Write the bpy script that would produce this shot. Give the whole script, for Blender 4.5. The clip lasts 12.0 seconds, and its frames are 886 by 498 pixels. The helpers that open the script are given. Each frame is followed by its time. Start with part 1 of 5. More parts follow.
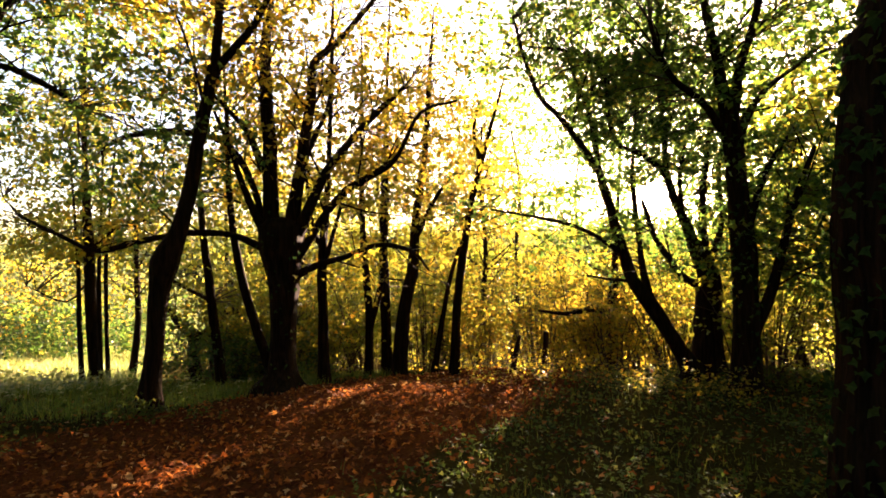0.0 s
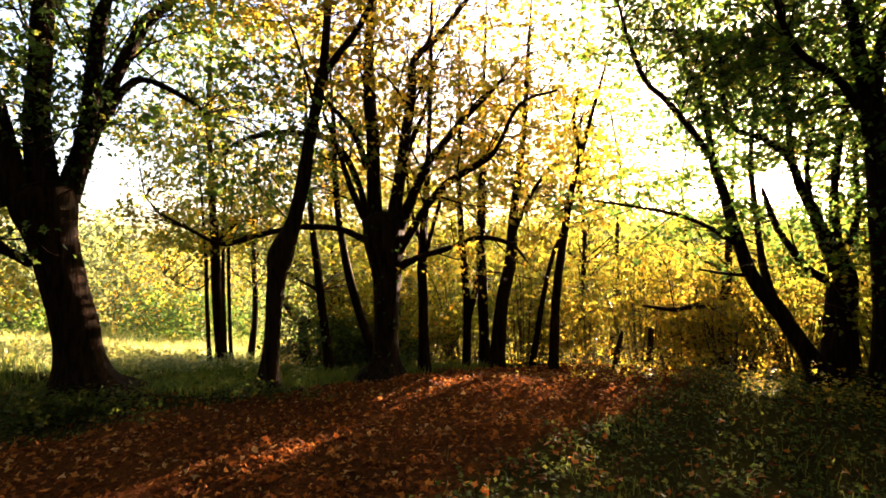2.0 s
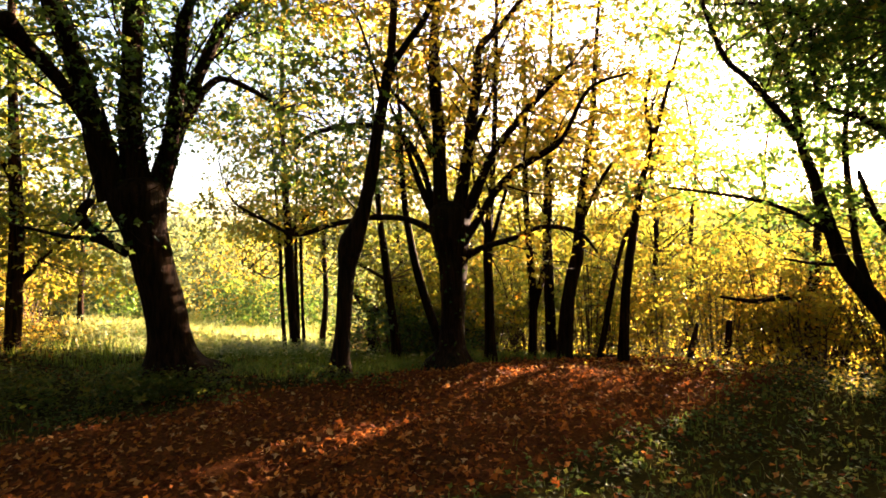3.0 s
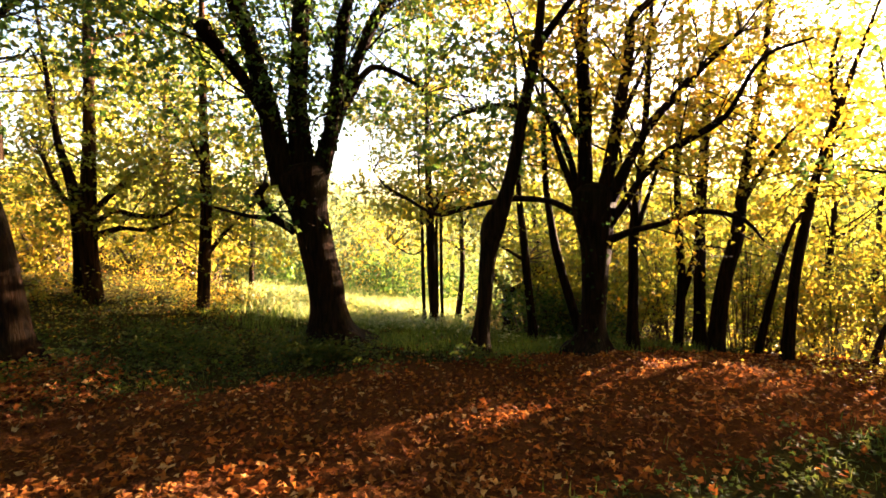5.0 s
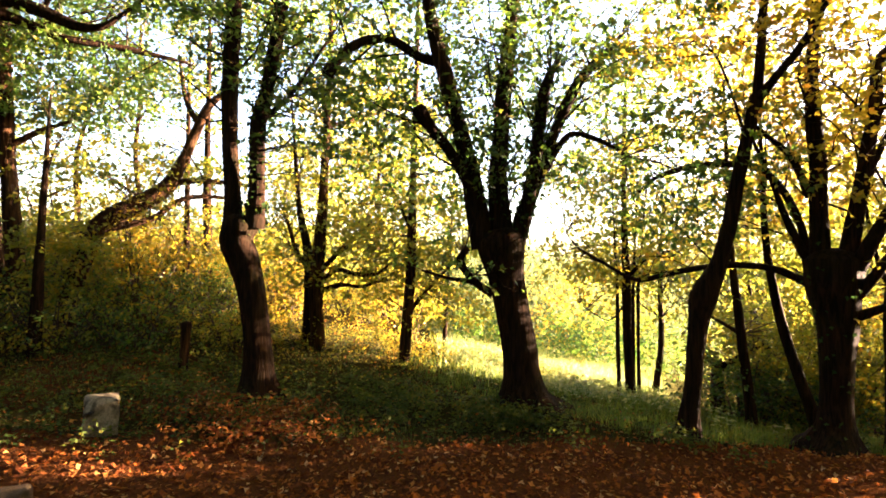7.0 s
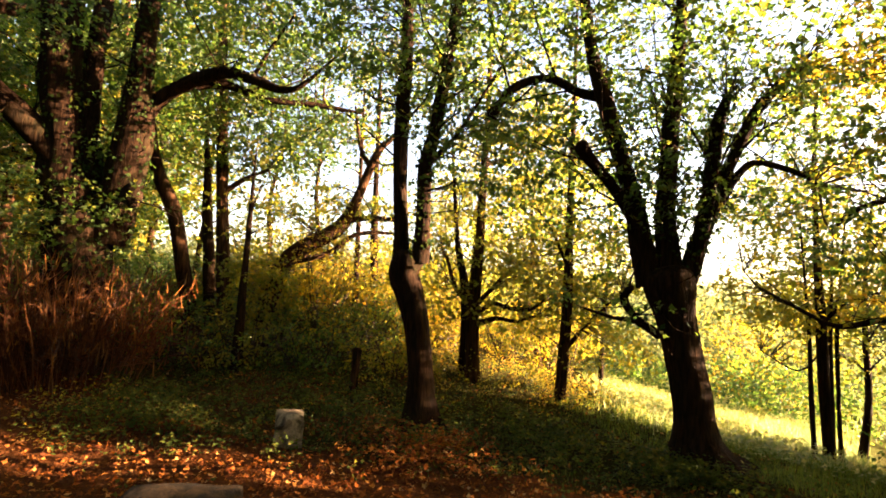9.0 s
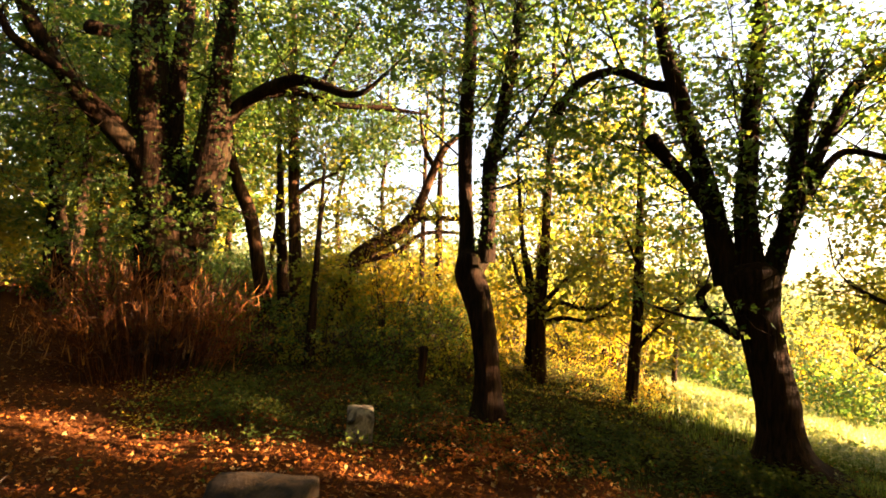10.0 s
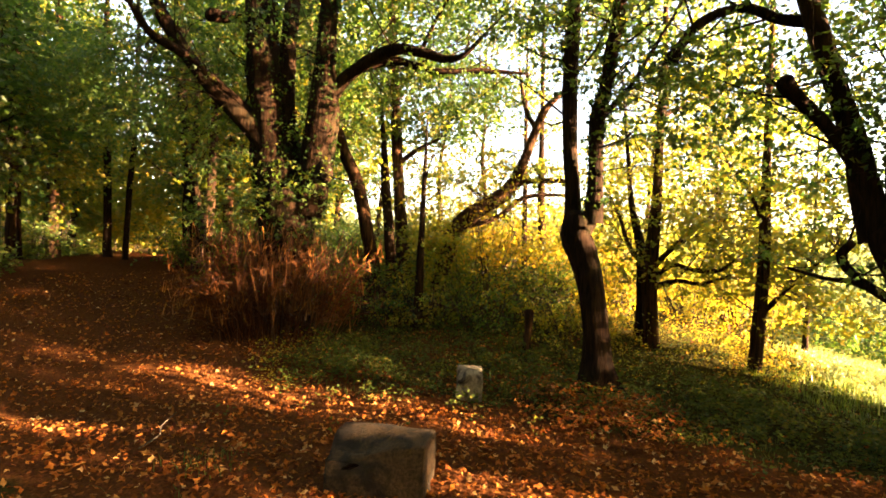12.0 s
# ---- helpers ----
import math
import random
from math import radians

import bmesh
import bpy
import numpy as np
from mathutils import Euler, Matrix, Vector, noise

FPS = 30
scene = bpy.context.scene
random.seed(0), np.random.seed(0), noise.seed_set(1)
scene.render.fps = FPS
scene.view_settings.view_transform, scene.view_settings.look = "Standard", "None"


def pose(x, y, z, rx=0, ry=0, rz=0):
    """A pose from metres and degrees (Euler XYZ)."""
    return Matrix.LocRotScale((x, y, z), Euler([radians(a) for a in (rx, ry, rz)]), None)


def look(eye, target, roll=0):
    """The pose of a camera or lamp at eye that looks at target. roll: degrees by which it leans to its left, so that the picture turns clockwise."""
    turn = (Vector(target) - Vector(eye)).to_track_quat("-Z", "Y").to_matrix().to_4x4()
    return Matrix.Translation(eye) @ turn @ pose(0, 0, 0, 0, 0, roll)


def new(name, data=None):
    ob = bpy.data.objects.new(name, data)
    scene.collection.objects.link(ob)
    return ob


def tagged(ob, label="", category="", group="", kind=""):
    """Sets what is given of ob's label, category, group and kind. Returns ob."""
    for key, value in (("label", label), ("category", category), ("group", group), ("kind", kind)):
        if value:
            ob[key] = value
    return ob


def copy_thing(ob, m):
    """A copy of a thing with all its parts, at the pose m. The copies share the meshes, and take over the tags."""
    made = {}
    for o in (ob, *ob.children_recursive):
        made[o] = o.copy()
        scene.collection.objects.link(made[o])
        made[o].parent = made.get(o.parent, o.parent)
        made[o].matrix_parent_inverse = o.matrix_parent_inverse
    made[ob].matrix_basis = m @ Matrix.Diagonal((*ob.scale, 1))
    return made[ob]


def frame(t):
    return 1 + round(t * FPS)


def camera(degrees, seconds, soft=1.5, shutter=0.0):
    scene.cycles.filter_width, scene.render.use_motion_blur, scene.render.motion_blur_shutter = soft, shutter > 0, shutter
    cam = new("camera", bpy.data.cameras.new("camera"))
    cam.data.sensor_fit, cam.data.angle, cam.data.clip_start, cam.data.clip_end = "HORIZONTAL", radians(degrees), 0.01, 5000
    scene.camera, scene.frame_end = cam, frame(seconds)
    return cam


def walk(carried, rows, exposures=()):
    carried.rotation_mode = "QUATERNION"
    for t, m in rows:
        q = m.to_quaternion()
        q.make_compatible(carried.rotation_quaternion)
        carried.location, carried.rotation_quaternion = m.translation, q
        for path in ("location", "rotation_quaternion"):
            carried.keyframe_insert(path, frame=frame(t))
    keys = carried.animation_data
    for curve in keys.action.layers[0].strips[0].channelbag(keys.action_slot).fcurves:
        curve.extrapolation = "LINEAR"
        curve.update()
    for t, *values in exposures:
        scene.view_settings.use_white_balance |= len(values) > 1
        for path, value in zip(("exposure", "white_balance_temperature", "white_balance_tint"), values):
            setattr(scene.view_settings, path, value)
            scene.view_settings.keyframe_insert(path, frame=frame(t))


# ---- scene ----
# ---- camera and walk ----
cam = camera(79.0, 12.0, 1.7)
ROWS = [
    (0.0, 0.000, 0.000, 1.600, 0.00, 1.02, 0.68),
    (0.5, -0.016, -0.009, 1.603, 4.06, 0.95, 0.75),
    (1.0, -0.05, -0.013, 1.597, 6.35, 0.81, 0.61),
    (1.5, -0.053, -0.018, 1.588, 7.75, 0.65, 0.56),
    (2.0, -0.063, -0.028, 1.595, 9.99, 0.39, 0.63),
    (2.5, -0.080, -0.035, 1.604, 13.27, -0.08, 0.93),
    (3.0, -0.099, -0.045, 1.602, 16.72, -0.69, 0.85),
    (3.5, -0.136, -0.062, 1.608, 21.61, -1.51, 0.68),
    (5.5, -0.242, -0.171, 1.736, 35.38, -2.84, -0.37),
    (6.0, -0.271, -0.212, 1.766, 42.35, -0.72, -1.00),
    (6.5, -0.290, -0.233, 1.779, 46.79, 1.02, -1.18),
    (7.0, -0.300, -0.253, 1.789, 50.07, 2.59, -1.36),
    (9.0, -0.322, -0.417, 1.820, 65.65, 5.46, -3.08),
    (9.5, -0.322, -0.450, 1.816, 70.09, 5.30, -3.34),
    (10.0, -0.325, -0.457, 1.812, 72.37, 5.02, -3.16),
    (10.5, -0.329, -0.472, 1.797, 75.38, 4.40, -3.25),
    (11.0, -0.336, -0.481, 1.786, 77.84, 2.88, -3.30),
    (11.5, -0.339, -0.498, 1.776, 80.14, 1.65, -2.98),
    (12.0, -0.322, -0.525, 1.780, 83.03, 0.86, -2.40),
]
EXPOSURES = [(0.0, 4.0, 6450, 30), (3.5, 4.2, 6500, 30), (5.5, 4.6, 6500, 28), (7.0, 4.85, 6400, 28), (9.0, 4.42, 7200, 29), (11.0, 4.72, 7800, 27), (12.0, 5.0, 7600, 25)]
walk(cam, [(t, pose(x, y, z, 90 + pitch, roll, yaw)) for t, x, y, z, yaw, pitch, roll in ROWS], EXPOSURES)

# ---- sky and sun ----
SUN_AZ, SUN_EL = 21.7, 8.6  # degrees clockwise from +y, and up
world = bpy.data.worlds.new("world")
scene.world = world
world.use_nodes = True
wn = world.node_tree
sky = wn.nodes.new("ShaderNodeTexSky")
sky.sky_type = "NISHITA"
sky.sun_disc = False
sky.sun_elevation = radians(SUN_EL)
sky.sun_rotation = radians(SUN_AZ)
sky.air_density, sky.dust_density, sky.ozone_density = 1.0, 2.0, 1.0
wn.nodes["Background"].inputs["Strength"].default_value = 0.05
wn.links.new(sky.outputs[0], wn.nodes["Background"].inputs["Color"])

sun = new("sun", bpy.data.lights.new("sun", "SUN"))
sun.data.energy, sun.data.angle, sun.data.color = 6.0, radians(0.6), (1.0, 0.76, 0.48)
sun_way = Vector((math.sin(radians(SUN_AZ)) * math.cos(radians(SUN_EL)), math.cos(radians(SUN_AZ)) * math.cos(radians(SUN_EL)), math.sin(radians(SUN_EL))))
sun.matrix_world = look(tuple(sun_way * 60), (0, 0, 0))


# ---- materials ----
def nodes_of(name):
    m = bpy.data.materials.new(name)
    m.use_nodes = True
    t = m.node_tree
    return m, t, t.nodes["Principled BSDF"], t.nodes["Material Output"]


def node(t, kind, **inputs):
    n = t.nodes.new(kind)
    for key, value in inputs.items():
        n.inputs[key.replace("_", " ")].default_value = value
    return n


def ramp(t, source, stops):
    r = t.nodes.new("ShaderNodeValToRGB")
    while len(r.color_ramp.elements) < len(stops):
        r.color_ramp.elements.new(0.5)
    for e, (p, c) in zip(r.color_ramp.elements, stops):
        e.position, e.color = p, (*c, 1)
    t.links.new(source, r.inputs[0])
    return r


def leaf_material(name, stops, through_gain=1.7, share=0.5, rough=0.45, gloss=0.3, broad_scale=0.75):
    """A leaf: coloured leaf by leaf, glossy on top, letting light through."""
    m, t, b, out = nodes_of(name)
    geo = t.nodes.new("ShaderNodeNewGeometry")
    col = ramp(t, geo.outputs["Random Per Island"], stops)
    grain = node(t, "ShaderNodeTexNoise", Scale=55.0, Detail=2.0)
    coord = t.nodes.new("ShaderNodeTexCoord")
    t.links.new(coord.outputs["Object"], grain.inputs["Vector"])
    mixed = t.nodes.new("ShaderNodeMix")
    mixed.data_type, mixed.blend_type = "RGBA", "MULTIPLY"
    mixed.inputs[0].default_value = 0.55
    t.links.new(col.outputs[0], mixed.inputs[6])
    g = ramp(t, grain.outputs[0], [(0.3, (0.55, 0.5, 0.4)), (0.7, (1, 1, 1))])
    t.links.new(g.outputs[0], mixed.inputs[7])
    broad = node(t, "ShaderNodeTexNoise", Scale=broad_scale, Detail=3.0, Roughness=0.6)
    t.links.new(coord.outputs["Object"], broad.inputs["Vector"])
    tone = ramp(t, broad.outputs[0], [(0.32, (0.62, 0.74, 0.95)), (0.52, (0.95, 0.97, 1.0)), (0.7, (1.3, 1.15, 0.85))])
    toned = t.nodes.new("ShaderNodeMix")
    toned.data_type, toned.blend_type = "RGBA", "MULTIPLY"
    toned.inputs[0].default_value = 1.0
    t.links.new(mixed.outputs[2], toned.inputs[6])
    t.links.new(tone.outputs[0], toned.inputs[7])
    mixed = toned
    t.links.new(mixed.outputs[2], b.inputs["Base Color"])
    b.inputs["Roughness"].default_value = rough
    b.inputs["Specular IOR Level"].default_value = gloss
    gain = t.nodes.new("ShaderNodeMix")
    gain.data_type, gain.blend_type = "RGBA", "MULTIPLY"
    gain.inputs[0].default_value = 1.0
    t.links.new(mixed.outputs[2], gain.inputs[6])
    gain.inputs[7].default_value = (through_gain, through_gain, through_gain * 0.8, 1)
    tr = t.nodes.new("ShaderNodeBsdfTranslucent")
    t.links.new(gain.outputs[2], tr.inputs["Color"])
    mix = t.nodes.new("ShaderNodeMixShader")
    mix.inputs[0].default_value = share
    t.links.new(b.outputs[0], mix.inputs[1])
    t.links.new(tr.outputs[0], mix.inputs[2])
    t.links.new(mix.outputs[0], out.inputs[0])
    return m


def bark_material(name, dark, light, moss=0.2, scale=1.0):
    m, t, b, out = nodes_of(name)
    coord = t.nodes.new("ShaderNodeTexCoord")
    stretch = t.nodes.new("ShaderNodeMapping")
    stretch.inputs["Scale"].default_value = (24 * scale, 24 * scale, 2.6 * scale)
    t.links.new(coord.outputs["Object"], stretch.inputs["Vector"])
    ridges = node(t, "ShaderNodeTexNoise", Scale=1.0, Detail=6.0, Roughness=0.65, Distortion=0.6)
    t.links.new(stretch.outputs[0], ridges.inputs["Vector"])
    big = node(t, "ShaderNodeTexNoise", Scale=2.3, Detail=4.0)
    t.links.new(coord.outputs["Object"], big.inputs["Vector"])
    col = ramp(t, ridges.outputs[0], [(0.4, dark), (0.75, light)])
    patch = ramp(t, big.outputs[0], [(0.5, (0, 0, 0)), (0.72, (moss, moss, moss))])
    mixed = t.nodes.new("ShaderNodeMix")
    mixed.data_type = "RGBA"
    t.links.new(patch.outputs[0], mixed.inputs[0])
    t.links.new(col.outputs[0], mixed.inputs[6])
    mixed.inputs[7].default_value = (0.018, 0.024, 0.008, 1)
    t.links.new(mixed.outputs[2], b.inputs["Base Color"])
    b.inputs["Roughness"].default_value = 0.9
    b.inputs["Specular IOR Level"].default_value = 0.04
    bump = node(t, "ShaderNodeBump", Strength=1.0, Distance=0.03)
    t.links.new(ridges.outputs[0], bump.inputs["Height"])
    t.links.new(bump.outputs[0], b.inputs["Normal"])
    return m


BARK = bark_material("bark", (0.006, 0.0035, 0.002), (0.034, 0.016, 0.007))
# Paler copy of the bark; on sunlit trunks the sun is in its colour.
BARK_LIT = bark_material("bark_lit", (0.010, 0.0055, 0.003), (0.07, 0.032, 0.013), 0.12)
TWIG = bark_material("twig_bark", (0.035, 0.026, 0.018), (0.1, 0.075, 0.05), 0.0, 2.0)
LEAF_GREEN = leaf_material("leaf_green", [(0.0, (0.026, 0.056, 0.010)), (0.45, (0.046, 0.09, 0.013)), (0.8, (0.078, 0.12, 0.017)), (0.97, (0.15, 0.14, 0.02))], 2.4, 0.55)
LEAF_LIME = leaf_material("leaf_lime", [(0.0, (0.085, 0.105, 0.011)), (0.4, (0.12, 0.13, 0.013)), (0.75, (0.165, 0.15, 0.015)), (0.97, (0.22, 0.155, 0.016))], 2.4, 0.62)
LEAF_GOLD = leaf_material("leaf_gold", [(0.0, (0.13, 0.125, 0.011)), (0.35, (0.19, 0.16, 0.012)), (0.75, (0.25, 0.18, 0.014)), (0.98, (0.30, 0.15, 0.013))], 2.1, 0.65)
LEAF_IVY = leaf_material("leaf_ivy", [(0.0, (0.018, 0.036, 0.010)), (0.6, (0.03, 0.058, 0.014)), (0.97, (0.05, 0.07, 0.016))], 1.6, 0.3, 0.85, 0.03)
LEAF_BRAMBLE = leaf_material("leaf_bramble", [(0.0, (0.03, 0.048, 0.008)), (0.6, (0.05, 0.07, 0.011)), (0.97, (0.10, 0.09, 0.014))], 1.8, 0.4, 0.7, 0.08)
LEAF_FALLEN = leaf_material("leaf_fallen", [(0.0, (0.07, 0.02, 0.007)), (0.4, (0.17, 0.05, 0.012)), (0.7, (0.29, 0.088, 0.016)), (0.9, (0.36, 0.15, 0.034)), (0.985, (0.46, 0.27, 0.10))], 1.2, 0.3, 0.9, 0.05)
GRASS_BLADE = leaf_material("grass_blade", [(0.0, (0.025, 0.042, 0.008)), (0.5, (0.05, 0.075, 0.012)), (0.9, (0.11, 0.11, 0.022))], 2.0, 0.45, 0.7, 0.12)
# Pale meadow grass; part of its brightness is sunlight put into the colour.
GRASS_PALE_LIT = leaf_material("grass_pale_lit", [(0.0, (0.12, 0.17, 0.04)), (0.5, (0.22, 0.25, 0.07)), (0.9, (0.33, 0.30, 0.11))], 1.8, 0.45)
DRY_STEM = leaf_material("dry_stem", [(0.0, (0.03, 0.011, 0.003)), (0.55, (0.07, 0.022, 0.006)), (0.95, (0.18, 0.065, 0.018))], 1.2, 0.3)
# Paler copy of the dry stem: sun on the tips put into colour.
DRY_TIP_LIT = leaf_material("dry_tip_lit", [(0.0, (0.09, 0.034, 0.009)), (0.55, (0.19, 0.075, 0.018)), (0.95, (0.34, 0.16, 0.04))], 1.3, 0.4)
# Paler, bluer leaves: the haze of distance is put into the colour.
LEAF_HAZE_TINT = leaf_material("leaf_haze_tint", [(0.0, (0.07, 0.10, 0.05)), (0.5, (0.095, 0.12, 0.05)), (0.9, (0.14, 0.14, 0.045))], 1.3, 0.7, 0.6, 0.1, 0.16)
# Brighter copy of the blade colour, with light on the verge put in.
GRASS_LIT = leaf_material("grass_lit", [(0.0, (0.045, 0.080, 0.011)), (0.5, (0.075, 0.115, 0.016)), (0.9, (0.13, 0.14, 0.022))], 2.2, 0.5, 0.6, 0.15)


def ground_material():
    m, t, b, out = nodes_of("forest_floor")
    coord = t.nodes.new("ShaderNodeTexCoord")
    fine = node(t, "ShaderNodeTexNoise", Scale=38.0, Detail=7.0, Roughness=0.7)
    patchy = node(t, "ShaderNodeTexNoise", Scale=1.6, Detail=5.0, Roughness=0.6)
    cells = node(t, "ShaderNodeTexVoronoi", Scale=19.0)
    for n in (fine, patchy, cells):
        t.links.new(coord.outputs["Object"], n.inputs["Vector"])
    soil = ramp(t, fine.outputs[0], [(0.3, (0.025, 0.010, 0.004)), (0.55, (0.075, 0.027, 0.009)), (0.75, (0.14, 0.056, 0.018))])
    turf = ramp(t, fine.outputs[0], [(0.3, (0.014, 0.013, 0.004)), (0.6, (0.034, 0.028, 0.008)), (0.8, (0.07, 0.05, 0.014))])
    # Meadow far lighter than turf, its sunlight put into the colour.
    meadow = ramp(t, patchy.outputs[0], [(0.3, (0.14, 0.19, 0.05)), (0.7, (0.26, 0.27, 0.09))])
    att = t.nodes.new("ShaderNodeAttribute")
    att.attribute_name = "cover"
    split = t.nodes.new("ShaderNodeSeparateColor")
    t.links.new(att.outputs["Color"], split.inputs[0])
    add = node(t, "ShaderNodeMath")
    add.operation = "ADD"
    t.links.new(split.outputs[0], add.inputs[0])
    t.links.new(patchy.outputs[0], add.inputs[1])
    edge = ramp(t, add.outputs[0], [(0.85, (0, 0, 0)), (1.15, (1, 1, 1))])
    edge.color_ramp.elements[1].position = 1.0
    edge.color_ramp.elements[0].position = 0.8
    one = t.nodes.new("ShaderNodeMix")
    one.data_type = "RGBA"
    t.links.new(edge.outputs[0], one.inputs[0])
    t.links.new(turf.outputs[0], one.inputs[6])
    t.links.new(soil.outputs[0], one.inputs[7])
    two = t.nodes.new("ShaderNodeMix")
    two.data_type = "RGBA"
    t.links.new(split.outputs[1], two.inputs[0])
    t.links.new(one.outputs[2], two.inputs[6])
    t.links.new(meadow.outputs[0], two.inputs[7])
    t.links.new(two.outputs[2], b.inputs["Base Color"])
    b.inputs["Roughness"].default_value = 1.0
    b.inputs["Specular IOR Level"].default_value = 0.0
    height = node(t, "ShaderNodeMath")
    height.operation = "MULTIPLY_ADD"
    t.links.new(cells.outputs["Distance"], height.inputs[0])
    height.inputs[1].default_value = 0.5
    t.links.new(fine.outputs[0], height.inputs[2])
    bump = node(t, "ShaderNodeBump", Strength=0.8, Distance=0.04)
    t.links.new(height.outputs[0], bump.inputs["Height"])
    t.links.new(bump.outputs[0], b.inputs["Normal"])
    return m


def stone_material(name, dark, light):
    m, t, b, out = nodes_of(name)
    coord = t.nodes.new("ShaderNodeTexCoord")
    grain = node(t, "ShaderNodeTexNoise", Scale=45.0, Detail=6.0, Roughness=0.7)
    stain = node(t, "ShaderNodeTexNoise", Scale=5.5, Detail=4.0, Distortion=0.8)
    for n in (grain, stain):
        t.links.new(coord.outputs["Object"], n.inputs["Vector"])
    col = ramp(t, grain.outputs[0], [(0.3, dark), (0.7, light)])
    dirt = ramp(t, stain.outputs[0], [(0.42, (0, 0, 0)), (0.62, (0.85, 0.85, 0.85))])
    mixed = t.nodes.new("ShaderNodeMix")
    mixed.data_type = "RGBA"
    t.links.new(dirt.outputs[0], mixed.inputs[0])
    t.links.new(col.outputs[0], mixed.inputs[6])
    mixed.inputs[7].default_value = (0.010, 0.008, 0.006, 1)
    t.links.new(mixed.outputs[2], b.inputs["Base Color"])
    b.inputs["Roughness"].default_value = 0.88
    b.inputs["Specular IOR Level"].default_value = 0.1
    bump = node(t, "ShaderNodeBump", Strength=0.7, Distance=0.02)
    t.links.new(grain.outputs[0], bump.inputs["Height"])
    t.links.new(bump.outputs[0], b.inputs["Normal"])
    return m


GROUND = ground_material()
# Base colour lowered to hold the shade on the large block's front.
STONE = stone_material("brown_stone", (0.013, 0.0085, 0.0045), (0.08, 0.048, 0.022))
STONE_PALE = stone_material("limestone", (0.10, 0.075, 0.045), (0.27, 0.21, 0.135))
rng = np.random.default_rng(7)


# ---- mesh helpers ----
def mesh_np(name, verts, faces, material, smooth=False):
    """A mesh from arrays: verts (n, 3), faces (m, 3 or 4)."""
    verts, faces = np.asarray(verts, np.float32), np.asarray(faces, np.int32)
    me = bpy.data.meshes.new(name)
    k = faces.shape[1]
    me.vertices.add(len(verts))
    me.vertices.foreach_set("co", verts.ravel())
    me.loops.add(faces.size)
    me.loops.foreach_set("vertex_index", faces.ravel())
    me.polygons.add(len(faces))
    me.polygons.foreach_set("loop_start", np.arange(0, faces.size, k, dtype=np.int32))
    me.polygons.foreach_set("use_smooth", np.full(len(faces), smooth))
    me.update(calc_edges=True)
    me.materials.append(material)
    return me


def child(name, me, parent, label="", kind=""):
    ob = new(name, me)
    ob.parent = parent
    return tagged(ob, label, "", "", kind)


def unit(v):
    return v / np.maximum(np.linalg.norm(v, axis=-1, keepdims=True), 1e-9)


def smooth_line(points, step=0.08):
    """Control points (x, y, z, r) resampled along a Catmull-Rom curve."""
    p = np.asarray(points, float)
    q = np.vstack([2 * p[0] - p[1], p, 2 * p[-1] - p[-2]])
    out = []
    for i in range(1, len(q) - 2):
        n = int(max(2, min(14, np.linalg.norm(q[i + 1][:3] - q[i][:3]) / step)))
        u = np.linspace(0, 1, n, endpoint=False)[:, None]
        a, b, c, d = q[i - 1], q[i], q[i + 1], q[i + 2]
        out.append(0.5 * (2 * b + (c - a) * u + (2 * a - 5 * b + 4 * c - d) * u**2 + (3 * b - a - 3 * c + d) * u**3))
    out.append(q[-2][None])
    line = np.vstack(out)
    line[:, 3] = np.maximum(line[:, 3], 0.003)
    return line


def sweep(points, sides=12, rough=0.07, flare=0.0, blunt=True, soil=0.0):
    """Verts and faces of a knotty tapering stem along control points (x, y, z, r)."""
    line = smooth_line(points, 0.08 if sides > 8 else 0.16)
    c, r = line[:, :3], line[:, 3]
    if blunt:
        tip = unit(c[-1] - c[-2])
        c = np.vstack([c, c[-1] + tip * r[-1] * 0.35, c[-1] + tip * r[-1] * 0.5])
        r = np.r_[r, r[-1] * 0.7, r[-1] * 0.08]
    tang = unit(np.gradient(c, axis=0))
    ref = np.array([0.31, 0.95, 0.05])
    u = unit(np.cross(tang, ref))
    v = np.cross(tang, u)
    run = np.r_[0, np.cumsum(np.linalg.norm(np.diff(c, axis=0), axis=1))]
    th = np.linspace(0, 2 * np.pi, sides, endpoint=False)
    ph = rng.uniform(0, 6.28, 8)
    knots = np.zeros((len(c), sides))
    for k, (a, f) in enumerate(((2, 2.1), (3, 3.7), (5, 1.3), (1, 5.5))):
        knots += np.sin(a * th[None] + ph[k] + f * run[:, None] * (1 + 0.3 * np.sin(ph[k + 4] + run[:, None]))) / (1.2 + 0.3 * k)
    ribs = rng.normal(0, 1.0, (len(c) + 12, sides))
    ribs = np.stack([ribs[i : i + 13].mean(0) for i in range(len(c))]) * 2.0
    knots = 1 + rough * (0.6 * knots + ribs)
    if flare:
        h = np.maximum(c[:, 2] - soil, 0)
        low = np.exp(-h / 0.2)[:, None]
        knots += flare * low * (0.55 + 0.4 * np.sin(5 * th[None] + ph[0]) + 0.25 * np.sin(3 * th[None] + ph[1]))
    ring = c[:, None] + (r[:, None] * knots)[..., None] * (np.cos(th)[None, :, None] * u[:, None] + np.sin(th)[None, :, None] * v[:, None])
    n = len(c)
    i, j = np.meshgrid(np.arange(n - 1), np.arange(sides), indexing="ij")
    i, j, j2 = i.ravel(), j.ravel(), ((j + 1) % sides).ravel()
    return ring.reshape(-1, 3), np.stack([i * sides + j, i * sides + j2, (i + 1) * sides + j2, (i + 1) * sides + j], -1), line


